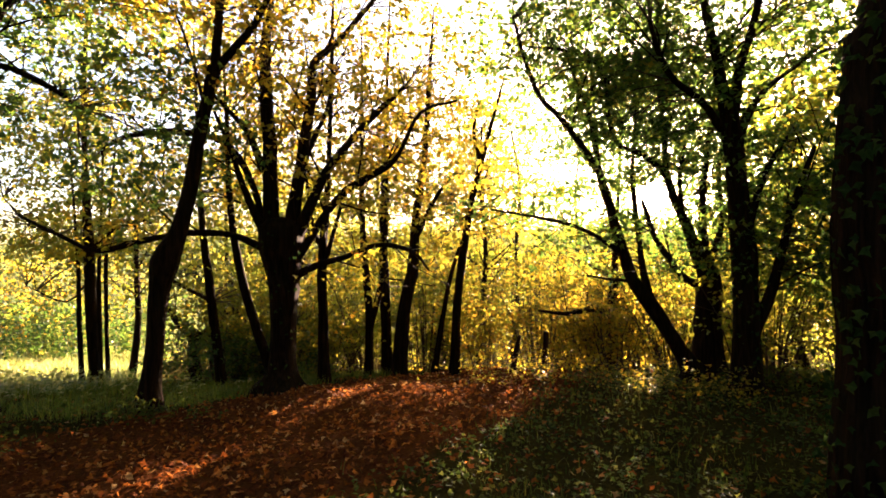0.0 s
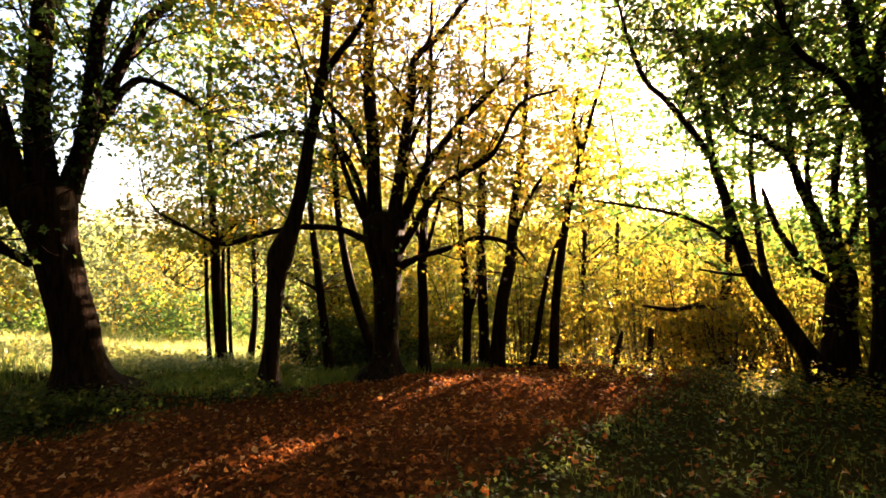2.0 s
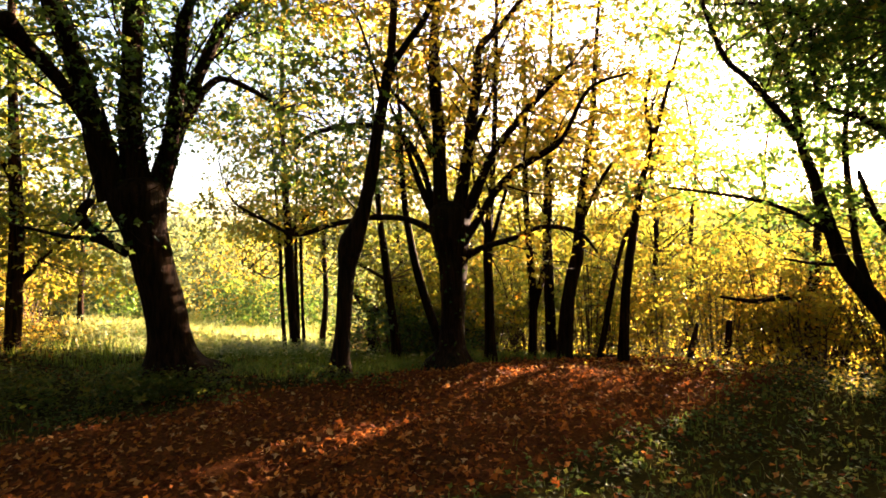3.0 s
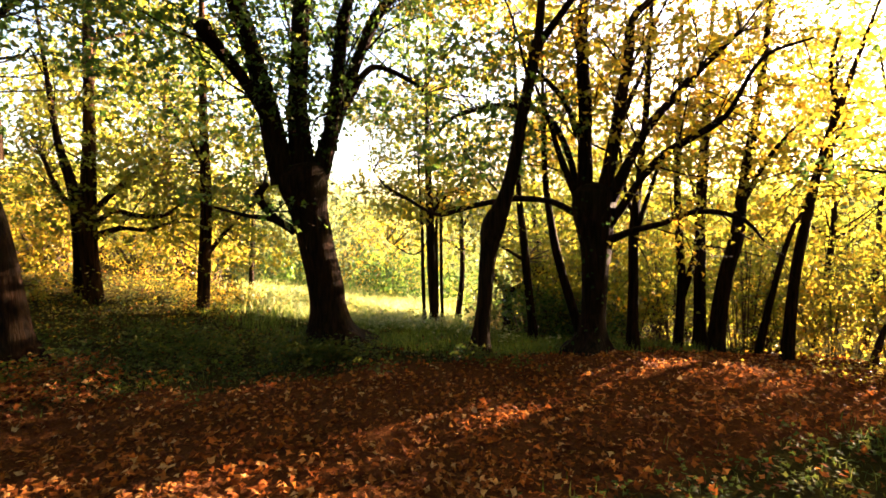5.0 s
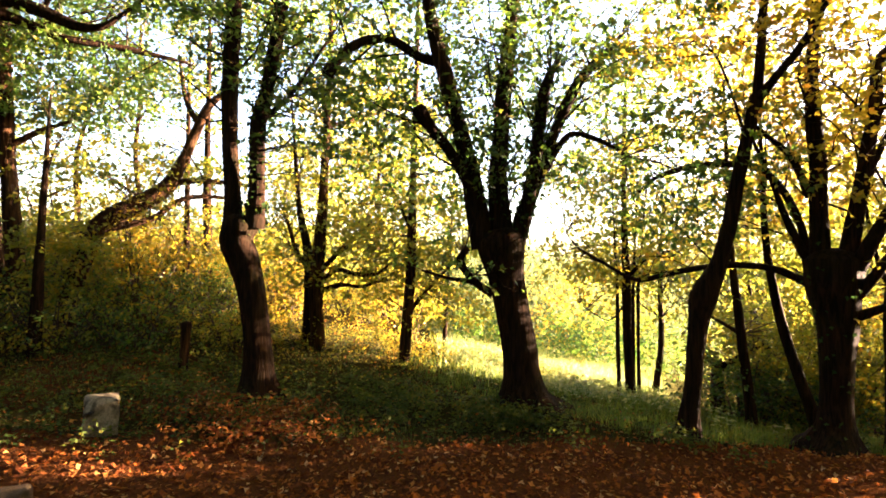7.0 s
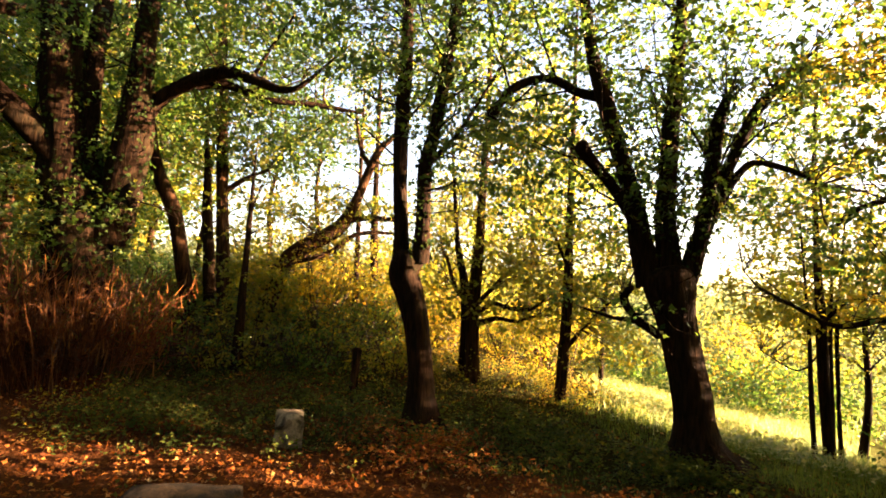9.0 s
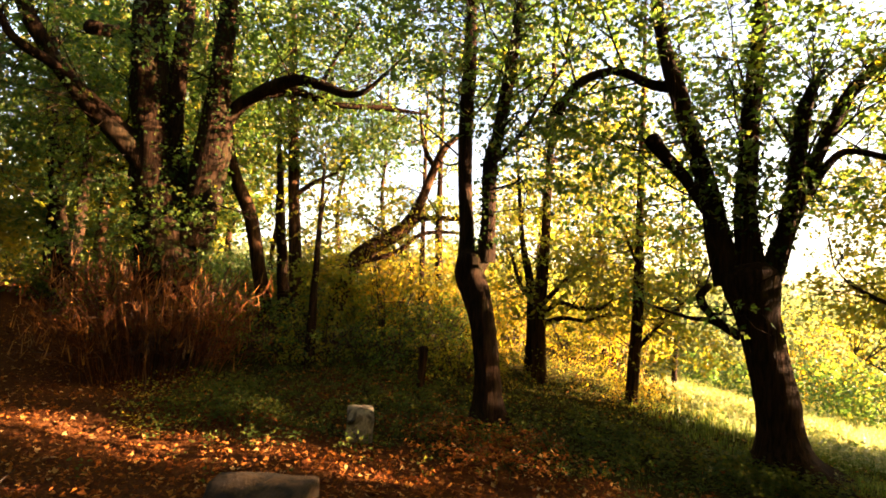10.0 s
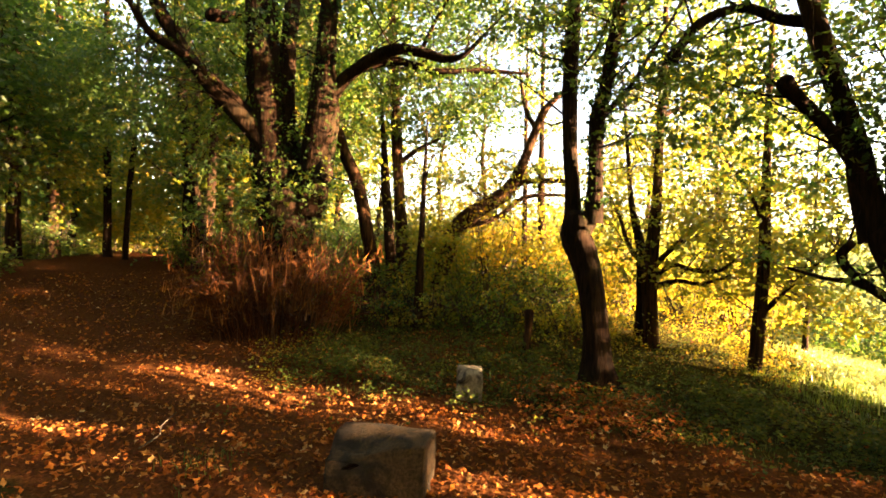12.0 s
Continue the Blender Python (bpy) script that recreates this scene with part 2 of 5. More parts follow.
def thin_stems(a, b, c, r0, r1):
    """Many three-sided stems at once, each bending from a by b to c."""
    n = len(a)
    mid = 0.25 * a + 0.5 * b + 0.25 * c
    verts = np.empty((n, 3, 3, 3))
    d = unit(c - a)
    u = unit(np.cross(d, np.array([0.2, 0.3, 0.93])))
    v = np.cross(d, u)
    for k, (p, r) in enumerate(((a, r0), (mid, 0.5 * (r0 + r1)), (c, r1))):
        for s in range(3):
            w = 2.0944 * s
            verts[:, k, s] = p + np.reshape(r, (-1, 1)) * (math.cos(w) * u + math.sin(w) * v)
    quad = np.array([[k * 3 + s, k * 3 + (s + 1) % 3, k * 3 + 3 + (s + 1) % 3, k * 3 + 3 + s] for k in range(2) for s in range(3)])
    return verts.reshape(-1, 3), (np.arange(n)[:, None, None] * 9 + quad[None]).reshape(-1, 4)


def slivers(a, c, r, crossed=True):
    """Many fine straight twigs from a to c: one blade each, or two crossed."""
    d = unit(c - a)
    u = unit(np.cross(d, np.array([0.2, 0.3, 0.93]))) * r
    v = np.cross(d, u)
    if not crossed:
        verts = np.stack([a + u, a - u, c - 0.3 * u, c + 0.3 * u], 1)
        return verts.reshape(-1, 3), np.arange(len(a) * 4).reshape(-1, 4)
    verts = np.stack([a + u, a - u, c - 0.3 * u, c + 0.3 * u, a + v, a - v, c - 0.3 * v, c + 0.3 * v], 1)
    return verts.reshape(-1, 3), (np.arange(len(a))[:, None, None] * 8 + np.array([[0, 1, 2, 3], [4, 5, 6, 7]])[None]).reshape(-1, 4)


def leaves(p, way, up, size, lobed=True):
    """Verts and faces of many folded leaves, rooted at p."""
    side = unit(np.cross(way, up))
    nor = np.cross(side, way)
    if lobed:
        shape = np.array([(0, 0, 0), (0.34, 0.54, 0.07), (0.52, 0.23, 0.05), (1, 0, -0.14), (0.52, -0.23, 0.05), (0.34, -0.54, 0.07)])
        face = np.array([[0, 3, 2, 1], [0, 5, 4, 3]])
    else:
        shape = np.array([(0, 0, 0), (0.45, 0.42, 0.12), (1, 0, -0.08), (0.45, -0.42, 0.12)])
        face = np.array([[0, 3, 2, 1]])
    s = np.reshape(size, (-1, 1, 1))
    v = p[:, None] + s * (shape[None, :, :1] * way[:, None] + shape[None, :, 1:2] * side[:, None] + shape[None, :, 2:] * nor[:, None])
    f = np.arange(len(p))[:, None, None] * len(shape) + face[None]
    return v.reshape(-1, 3), f.reshape(-1, 4)


def sprays(p, way, length, count, size, lobed=True, droop=0.25, place=None):
    """Flat sprays of leaves along short twigs that start at p."""
    n = len(p)
    up = unit(np.array([0, 0, 1.0]) + rng.normal(0, 0.32, (n, 3)))
    side = unit(np.cross(way, up))
    u = rng.uniform(0.05, 1.0, (n, count))
    s = np.where(np.arange(count) % 2 == 0, 1.0, -1.0)[None] * rng.uniform(0.5, 1.2, (n, count))
    pos = p[:, None] + (way * length[:, None])[:, None] * u[..., None] + side[:, None] * (s * 0.6 * size)[..., None]
    pos[..., 2] -= droop * (u**2) * length[:, None]
    pos += rng.normal(0, 0.03, pos.shape)
    lw = unit(way[:, None] * rng.uniform(0.3, 1.0, (n, count, 1)) + side[:, None] * s[..., None] + rng.normal(0, 0.3, (n, count, 3)) + np.array([0, 0, -0.25]))
    lu = unit(up[:, None] + rng.normal(0, 0.75, (n, count, 3)))
    sz = size * rng.uniform(0.6, 1.25, (n, count))
    pos, lw, lu, sz = pos.reshape(-1, 3), lw.reshape(-1, 3), lu.reshape(-1, 3), sz.ravel()
    if place is not None:
        keep = ~in_sun_gap(pos + np.array(place), 0.04 + 0.7 * size)
        pos, lw, lu, sz = pos[keep], lw[keep], lu[keep], sz[keep]
    return leaves(pos, lw, lu, sz, lobed)


def stack(pairs):
    """Joins (verts, faces) pairs into one."""
    vs, fs, n = [], [], 0
    for v, f in pairs:
        vs.append(v), fs.append(f + n)
        n += len(v)
    return np.vstack(vs), np.vstack(fs)


# ---- the lie of the land ----
PATH_LINE = np.array([(1.4, 10.5), (0.4, 8.0), (-1.3, 5.7), (-2.8, 3.4), (-4.6, 0.8), (-7.8, -2.7), (-11.6, -6.0), (-16.0, -7.9), (-21.6, -9.7), (-36.0, -13.5)])


def ease(a, b, x):
    t = np.clip((x - a) / (b - a), 0, 1)
    return t * t * (3 - 2 * t)


def land(x, y):
    """Height of the ground: level by the path, falling to a valley ahead, rising into the wood, hills far off."""
    x, y = np.asarray(x, float), np.asarray(y, float)
    s = y - 6.4 - 0.3 * np.maximum(0, -x - 7.5) - 0.9 * ease(-4.0, 0.0, x)
    fall = 0.2 * (np.sqrt(s * s + 1.0) + s) * 0.5
    fall = 7.0 * (1 - np.exp(-fall / 7.0))
    rise = 1.25 * ease(6.0, 16.5, -x) * (1 - ease(2.5, 12.0, y))
    far = np.hypot(x, y)
    hills = ease(120, 700, far) * (34 + 9 * np.sin(x * 0.006 + 1) + 6 * np.sin(y * 0.009))
    near = 0.03 * np.sin(1.9 * x + 0.6 * y) + 0.025 * np.sin(2.7 * y - 1.1 * x + 1) + 0.015 * np.sin(5.1 * x + 3.3 * y)
    return rise - fall + hills + near


def path_gap(x, y):
    """Distance from the middle of the path."""
    p = np.stack([np.asarray(x, float), np.asarray(y, float)], -1)
    best = np.full(p.shape[:-1], 1e9)
    for a, b in zip(PATH_LINE[:-1], PATH_LINE[1:]):
        d = b - a
        u = np.clip(((p - a) @ d) / (d @ d), 0, 1)
        best = np.minimum(best, np.linalg.norm(p - a - u[..., None] * d, axis=-1))
    return best


def litter(x, y):
    """How much of the ground is bare litter, 0 to 1; the rest is turf."""
    wide = 1.65 + 1.0 * ease(0.5, -3.0, y) * ease(-1, -5, x) - 1.1 * ease(-11, -16, x)
    slope = 0.35 * ease(-4.0, -6.0, x) * (1 - ease(2.0, 4.5, y))
    return np.maximum(slope, 1 - ease(wide - 0.7, wide + 0.6, path_gap(x, y)))


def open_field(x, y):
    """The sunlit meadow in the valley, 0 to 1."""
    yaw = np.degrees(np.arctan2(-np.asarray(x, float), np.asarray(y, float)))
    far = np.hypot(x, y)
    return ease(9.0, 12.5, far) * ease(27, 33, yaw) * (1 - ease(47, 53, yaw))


# Gaps in the leaves through which the low sun reaches the floor: ends of each lit strip, and its half width.
SUN_GAPS = [
    ((-2.6, 3.45), (-1.85, 4.4), 0.16),
    ((-1.5, 6.05), (0.05, 7.35), 0.38),
    ((-3.75, 4.65), (-3.0, 5.3), 0.08),
    ((2.3, 6.3), (2.5, 6.9), 0.12),
    ((2.8, 5.9), (3.0, 6.4), 0.12),
    ((-8.5, -4.9), (-7.45, -2.4), 0.11),
    ((-7.45, -2.4), (-6.65, -1.0), 0.14),
    ((-6.7, 1.3), (-6.1, 1.8), 0.12),
    ((-6.9, -4.7), (-5.7, -2.9), 0.3),
    ((-6.9, -0.8), (-5.9, -0.1), 0.15),
    ((-6.0, -0.1), (-5.7, 0.7), 0.12),
    ((-4.85, 0.0), (-4.1, 0.95), 0.12),
    ((0.5, 7.2), (1.25, 6.85), 0.20),
    ((-13.0, -10.0), (-14.3, -13.2), 0.10),
    ((-12.0, -9.9), (-15.8, -19.0), 0.05),
    ((-3.3, 0.6), (-2.7, 2.1), 0.10),
    ((-9.7, 4.3), (-8.7, 6.9), 0.45),
    ((-11.6, 2.3), (-10.7, 4.7), 0.4),
    ((-8.0, 5.6), (-7.2, 7.6), 0.4),
]
# Small chinks that dapple the path.
chinks = random.Random(11)
for _ in range(120):
    gx, gy, run = chinks.uniform(-7.4, -0.8), chinks.uniform(-3.4, 4.2), chinks.uniform(0.4, 1.2)
    if gy < 1.6 - 0.35 * (gx + 4) and min(abs((gx - tx) * 0.93 - (gy - ty) * 0.37) for tx, ty in ((-5.08, 5.23), (-7.24, 2.49), (-3.32, 6.06), (-2.22, 7.32))) > 0.7:
        SUN_GAPS.append(((gx, gy), (gx + 0.37 * run, gy + 0.93 * run), chinks.uniform(0.03, 0.07)))


def in_sun_gap(p, margin=0.0, least=0.0):
    """Whether a leaf at p (n, 3) would shade one of the lit strips."""
    p = np.atleast_2d(p)
    g = p[:, :2] - np.outer(p[:, 2] / sun_way.z, [sun_way.x, sun_way.y])
    hit = np.zeros(len(p), bool)
    for a, b, r in SUN_GAPS:
        if r < least:
            continue
        a, d = np.array(a), np.array(b) - np.array(a)
        u = np.clip(((g - a) @ d) / (d @ d), 0, 1)
        hit |= np.linalg.norm(g - a - u[:, None] * d, axis=1) < r + margin
    # The old pollard's trunk stays in leaf shade.
    lat = g[:, 0] * sun_way.y - g[:, 1] * sun_way.x
    lat /= math.hypot(sun_way.x, sun_way.y)
    hit &= (lat < -7.05) | (lat > -6.38)
    # Leaves are cleared along the camera's line to the sun, so it shows.
    q, way = p - np.array((-0.05, 0.0, 1.6)), np.array((0.3672, 0.9246, 0.1013))
    u = q @ way
    hit |= (np.linalg.norm(q - u[:, None] * way, axis=1) < 0.10 + 0.016 * u) & (u > 2)
    return hit


# ---- ground ----
def spaced(limit):
    near = np.arange(0, 16, 0.16)
    far = [16.0]
    while far[-1] < limit:
        far.append(far[-1] * 1.13 + 0.1)
    half = np.r_[near, far]
    return np.r_[-half[:0:-1], half]


gx, gy = np.meshgrid(spaced(1800) - 3.0, spaced(1800) + 2.0, indexing="ij")
gz = land(gx, gy) + 0.012 * rng.normal(size=gx.shape) * (np.hypot(gx, gy) < 20)
ni, nj = gx.shape
ii, jj = np.meshgrid(np.arange(ni - 1), np.arange(nj - 1), indexing="ij")
k = (ii * nj + jj).ravel()
ground = new("ground", mesh_np("ground", np.stack([gx, gy, gz], -1).reshape(-1, 3), np.stack([k, k + nj, k + nj + 1, k + 1], -1), GROUND, True))
cover = ground.data.color_attributes.new("cover", "FLOAT_COLOR", "POINT")
cover.data.foreach_set("color", np.stack([litter(gx, gy), open_field(gx, gy), 0 * gx, 0 * gx + 1], -1).astype(np.float32).ravel())
tagged(ground, "woodland floor of brown leaf litter, turf and meadow", "ground", kind="structure")


# ---- trees ----
def grow_crown(limbs, targets, leaf_size, per_spray, material, lobed=True, spray_count=5, spread=0.45, keep_low=-9.0, place=None):
    """Branches from the nearest limb to each target, with leaf sprays round the targets. Returns (twig mesh data, leaf mesh data)."""
    wood = np.vstack(limbs)
    targets = np.asarray(targets, float)
    if place is not None:
        targets = targets[~in_sun_gap(targets + np.array(place), 0.12)]
    a = np.empty_like(targets)
    for start in range(0, len(targets), 400):
        t = targets[start : start + 400]
        gap = np.linalg.norm(t[:, None] - wood[None, :, :3], axis=-1) + 0.35 * np.maximum(0, wood[None, :, 2] - t[:, None, 2])
        a[start : start + 400] = wood[np.argmin(gap, 1), :3]
    reach = np.linalg.norm(targets - a, axis=1)
    b = 0.5 * (a + targets) + rng.normal(0, 0.10, targets.shape) * (0.4 + reach[:, None]) + np.array([0, 0, 0.12]) * reach[:, None]
    near = reach < 1.15
    stems = [thin_stems(a[near], b[near], targets[near], 0.006 + 0.007 * reach[near], np.full(near.sum(), 0.004))]
    out = unit(targets - a + rng.normal(0, 0.25, targets.shape))
    n = spray_count
    p = np.repeat(targets, n, 0) + rng.normal(0, spread * 0.55, (len(targets) * n, 3)) * np.array([1.25, 1.25, 0.3])
    way = unit(np.repeat(out, n, 0) * 0.7 + rng.normal(0, 0.7, p.shape) * np.array([1, 1, 0.22]))
    root = np.repeat(0.35 * b + 0.65 * targets, n, 0)
    length = rng.uniform(0.25, 0.5, len(p)) * (leaf_size / 0.085) ** 0.6
    keep = p[:, 2] > keep_low
    if place is not None:
        keep &= ~in_sun_gap(p + np.array(place), 0.1)
    p, way, root, length = p[keep], way[keep], root[keep], length[keep]
    some = rng.uniform(0, 1, len(p)) < 0.3
    end = p + way * length[:, None] * 0.8
    if place is not None:
        some &= ~in_sun_gap(0.5 * (root + end) + np.array(place), 0.05)
    stems.append(slivers(root[some], end[some], 0.0045, False))
    return stack(stems), sprays(p, way, length, per_spray, leaf_size, lobed, 0.25, place)


def near_limbs(limbs, per_metre, start=0.35, reach=0.8, lift=0.15):
    """Targets for leafy branches scattered along limbs."""
    out = []
    for line in limbs:
        run = np.r_[0, np.cumsum(np.linalg.norm(np.diff(line[:, :3], axis=0), axis=1))]
        n = int(max(2, per_metre * run[-1]))
        s = rng.uniform(start, 1.0, n) * run[-1]
        p = np.stack([np.interp(s, run, line[:, k]) for k in range(3)], -1)
        off = unit(rng.normal(0, 1, p.shape) * np.array([1, 1, 0.55])) * rng.uniform(0.25, 1.0, (n, 1)) * reach
        off[:, 2] += lift * reach
        out.append(p + off)
    return np.vstack(out)


def in_ball(centre, radii, n):
    v = unit(rng.normal(0, 1, (n, 3))) * rng.uniform(0.25, 1, (n, 1)) ** 0.45
    return np.asarray(centre) + v * np.asarray(radii)


def ivy_on(lines, n, material_size=0.05):
    """Leaves that clothe stems: (verts, faces)."""
    wood = np.vstack(lines)
    pick = rng.integers(0, len(wood), n)
    way = unit(rng.normal(0, 1, (n, 3)))
    p = wood[pick, :3] + way * (wood[pick, 3:] + rng.uniform(0.0, 0.07, (n, 1))) + rng.normal(0, 0.03, (n, 3))
    return leaves(p, unit(rng.normal(0, 0.6, (n, 3)) + np.array([0, 0, -0.8])), way, material_size * rng.uniform(0.6, 1.4, n))


def begin(kind, place, label, trunk, bark=None, flare=0.7, sides=14, group=""):
    """Starts a tree at its foot with its trunk: control points (x, y, z, radius) from the foot."""
    base = new(kind)
    base.location = place
    tagged(base, label, "tree", group)
    trunk = [list(q) for q in trunk]
    foot = min(-0.12, float(land(place[0], place[1])) - place[2] - 0.12)
    trunk.insert(0, [trunk[0][0], trunk[0][1], foot, trunk[0][3] * 1.12])
    v, f, line = sweep(trunk, sides, 0.07, flare, True, foot + 0.12)
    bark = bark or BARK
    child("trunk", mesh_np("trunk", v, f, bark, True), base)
    return {"base": base, "bark": bark, "lines": [line], "limbs": 0}


def limb(made, *points):
    """Adds a limb."""
    big = points[0][3] > 0.03
    v, f, one = sweep(points, 10 if big else 6, 0.09 if big else 0.05)
    child("limb", mesh_np("limb", v, f, made["bark"], True), made["base"])
    made["lines"].append(one)


def bare_branches(limbs, per_metre):
    """Crooked dark branches off the limbs, each with two forks."""
    a, way, size = [], [], []
    for line in limbs:
        run = np.r_[0, np.cumsum(np.linalg.norm(np.diff(line[:, :3], axis=0), axis=1))]
        n = int(per_metre * run[-1])
        s = rng.uniform(0.2, 1.0, n) * run[-1]
        p = np.stack([np.interp(s, run, line[:, k]) for k in range(4)], -1)
        ahead = unit(line[-1, :3] - line[0, :3])
        a.append(p[:, :3])
        way.append(unit(rng.normal(0, 0.8, (n, 3)) + ahead * 0.7 + np.array([0, 0, 0.25])))
        size.append(np.clip(p[:, 3] * 0.35, 0.006, 0.02))
    a, way, size = np.vstack(a), np.vstack(way), np.concatenate(size)
    long = rng.uniform(0.4, 1.3, (len(a), 1))
    c = a + way * long + np.array([0, 0, 0.1])
    b = 0.5 * (a + c) + rng.normal(0, 0.13, a.shape) * long
    out = [thin_stems(a, b, c, size, size * 0.35)]
    mid = 0.25 * a + 0.5 * b + 0.25 * c
    for start in (mid, 0.3 * mid + 0.7 * c):
        turn = unit(way + rng.normal(0, 0.55, way.shape))
        end = start + turn * long * rng.uniform(0.4, 0.8, long.shape)
        out.append(thin_stems(start, 0.5 * (start + end) + rng.normal(0, 0.05, a.shape), end, size * 0.5, size * 0.2))
    return stack(out)


def leaf_out(made, material, size, density, per_spray, reach, balls=(), lobed=True, count=6):
    """Adds twigs and leaves: density branches a metre of limb, and balls (centre, radii, branches) of crown."""
    lines = made["lines"]
    bare = lines[0][len(lines[0]) // 2 :]
    targets = [near_limbs(lines[1:] or [bare], density * 0.7, 0.3, reach)] if density else []
    if targets and made["base"].location.length > 0.1:
        back = made["base"].location.normalized()
        targets[0] += np.array((back.x, back.y, 0)) * 0.3 * reach
    targets += [in_ball(c, r, n) for c, r, n in balls]
    if density:
        child("branchwork", mesh_np("branchwork", *bare_branches(lines[1:] or [bare], 2.6), made["bark"]), made["base"], "", "stuff")
    twigs, leafage = grow_crown([bare] + lines[1:], np.vstack(targets), size, per_spray, material, lobed, count, 0.45, -9.0, tuple(made["base"].location) if made["base"].location.length > 0.1 else None)
    child("twigwork", mesh_np("twigwork", *twigs, TWIG), made["base"], "", "stuff")
    child("crown", mesh_np("crown", *leafage, material), made["base"], "", "stuff")


def shade_crown(made, material, centre, radii, n):
    """High, wide crown of larger leaf sprays, added above view to shade the ground."""
    targets = in_ball(centre, radii, n)
    place = tuple(made["base"].location)
    twigs, leafage = grow_crown(made["lines"], targets, 0.15, 9, material, False, 5, 0.7, -9.0, place)
    child("shade_twigwork", mesh_np("shade_twigwork", *twigs, TWIG), made["base"], "", "stuff")
    child("shade_crown", mesh_np("shade_crown", *leafage, material), made["base"], "", "stuff")


def ivy_over(made, which, n, size):
    child("ivy", mesh_np("ivy", *ivy_on([made["lines"][i] for i in which], n, size), LEAF_IVY), made["base"], "dark green climbing ivy", "stuff")


# Trees that stand singly, each from its foot.
t = begin("leaning_tree", (-3.32, 6.07, -0.11), "leaning dark-barked tree with a knobbed knee in its trunk", [(0.00, 0.00, 0.00, 0.116), (0.06, -0.00, 0.71, 0.095), (0.12, -0.00, 1.39, 0.111), (0.17, 0.00, 1.69, 0.154), (0.33, 0.02, 2.07, 0.090), (0.45, 0.03, 2.54, 0.080), (0.54, 0.04, 3.08, 0.074), (0.65, 0.05, 3.62, 0.069), (0.72, 0.05, 3.93, 0.074)], None, 1.0)
limb(t, (0.73, 0.05, 3.91, 0.054), (0.74, 0.12, 4.40, 0.050), (0.75, 0.22, 5.14, 0.045), (0.75, 0.34, 6.05, 0.036))
limb(t, (0.73, 0.05, 3.89, 0.054), (0.95, -0.00, 4.10, 0.043), (1.26, -0.08, 4.41, 0.038), (1.56, -0.19, 4.92, 0.032), (1.86, -0.31, 5.46, 0.023))
limb(t, (0.61, 0.04, 3.49, 0.020), (0.43, 0.13, 4.07, 0.015), (0.18, 0.27, 4.64, 0.015), (-0.12, 0.43, 4.95, 0.011))
leaf_out(t, LEAF_GOLD, 0.082, 5.2, 8, 0.9, [((0.6, 0.3, 4.6), (1.5, 1.3, 1.0), 28)])
shade_crown(t, LEAF_GOLD, (0.2, -0.3, 7.6), (3.4, 3.4, 1.2), 55)
t = begin("pollard_tree", (-2.22, 7.33, -0.15), "old pollarded tree with many spreading dark limbs and golden leaves", [(0.00, 0.00, 0.00, 0.270), (0.02, 0.00, 0.21, 0.198), (0.03, -0.00, 0.57, 0.167), (0.05, -0.01, 1.05, 0.175), (0.06, -0.01, 1.52, 0.214), (0.02, -0.02, 1.92, 0.278), (0.02, -0.02, 2.20, 0.294)], None, 1.0)
limb(t, (-0.09, -0.04, 2.08, 0.140), (-0.12, -0.03, 2.72, 0.108), (-0.13, -0.01, 3.36, 0.096), (-0.18, 0.01, 3.93, 0.083), (-0.21, 0.04, 4.59, 0.071), (-0.16, 0.08, 5.25, 0.065), (-0.15, 0.11, 6.25, 0.046))
limb(t, (0.14, -0.00, 2.12, 0.114), (0.24, 0.06, 2.80, 0.083), (0.32, 0.15, 3.46, 0.071), (0.38, 0.25, 4.05, 0.066), (0.40, 0.36, 4.58, 0.060), (0.71, 0.52, 4.96, 0.047), (1.25, 0.71, 5.69, 0.034))
limb(t, (0.22, 0.01, 2.08, 0.095), (0.44, -0.04, 2.54, 0.069), (0.70, -0.12, 2.99, 0.056), (1.03, -0.21, 3.35, 0.049), (1.35, -0.31, 3.65, 0.042), (1.74, -0.41, 3.97, 0.023))
limb(t, (0.24, 0.01, 1.80, 0.070), (0.44, -0.04, 2.07, 0.057), (0.66, -0.14, 2.37, 0.050), (0.95, -0.24, 2.66, 0.049), (1.27, -0.35, 2.83, 0.042), (1.62, -0.47, 3.02, 0.029), (1.96, -0.60, 3.58, 0.022), (2.41, -0.72, 3.70, 0.011))
limb(t, (-0.17, -0.05, 2.08, 0.063), (-0.34, -0.14, 2.47, 0.050), (-0.45, -0.26, 2.85, 0.038), (-0.49, -0.38, 3.11, 0.030), (-0.66, -0.54, 3.65, 0.018))
limb(t, (-0.23, -0.06, 2.16, 0.063), (-0.31, -0.01, 2.61, 0.045), (-0.53, 0.05, 3.10, 0.046), (-0.81, 0.12, 3.40, 0.046), (-1.15, 0.19, 3.53, 0.046), (-1.70, 0.25, 3.60, 0.047), (-2.37, 0.30, 3.51, 0.034), (-2.80, 0.39, 3.24, 0.021))
limb(t, (-0.21, -0.05, 1.92, 0.057), (-0.62, -0.07, 2.10, 0.045), (-1.12, -0.08, 2.14, 0.045), (-1.55, -0.07, 2.09, 0.039), (-1.99, -0.05, 2.01, 0.039), (-2.49, -0.03, 1.91, 0.033), (-3.00, -0.02, 2.13, 0.026), (-3.60, -0.01, 2.43, 0.014))
limb(t, (0.25, 0.02, 1.56, 0.063), (0.55, -0.02, 1.69, 0.044), (0.92, -0.09, 1.79, 0.037), (1.24, -0.18, 1.92, 0.030), (1.56, -0.29, 1.93, 0.030), (1.86, -0.41, 1.82, 0.023), (2.04, -0.55, 1.60, 0.011))
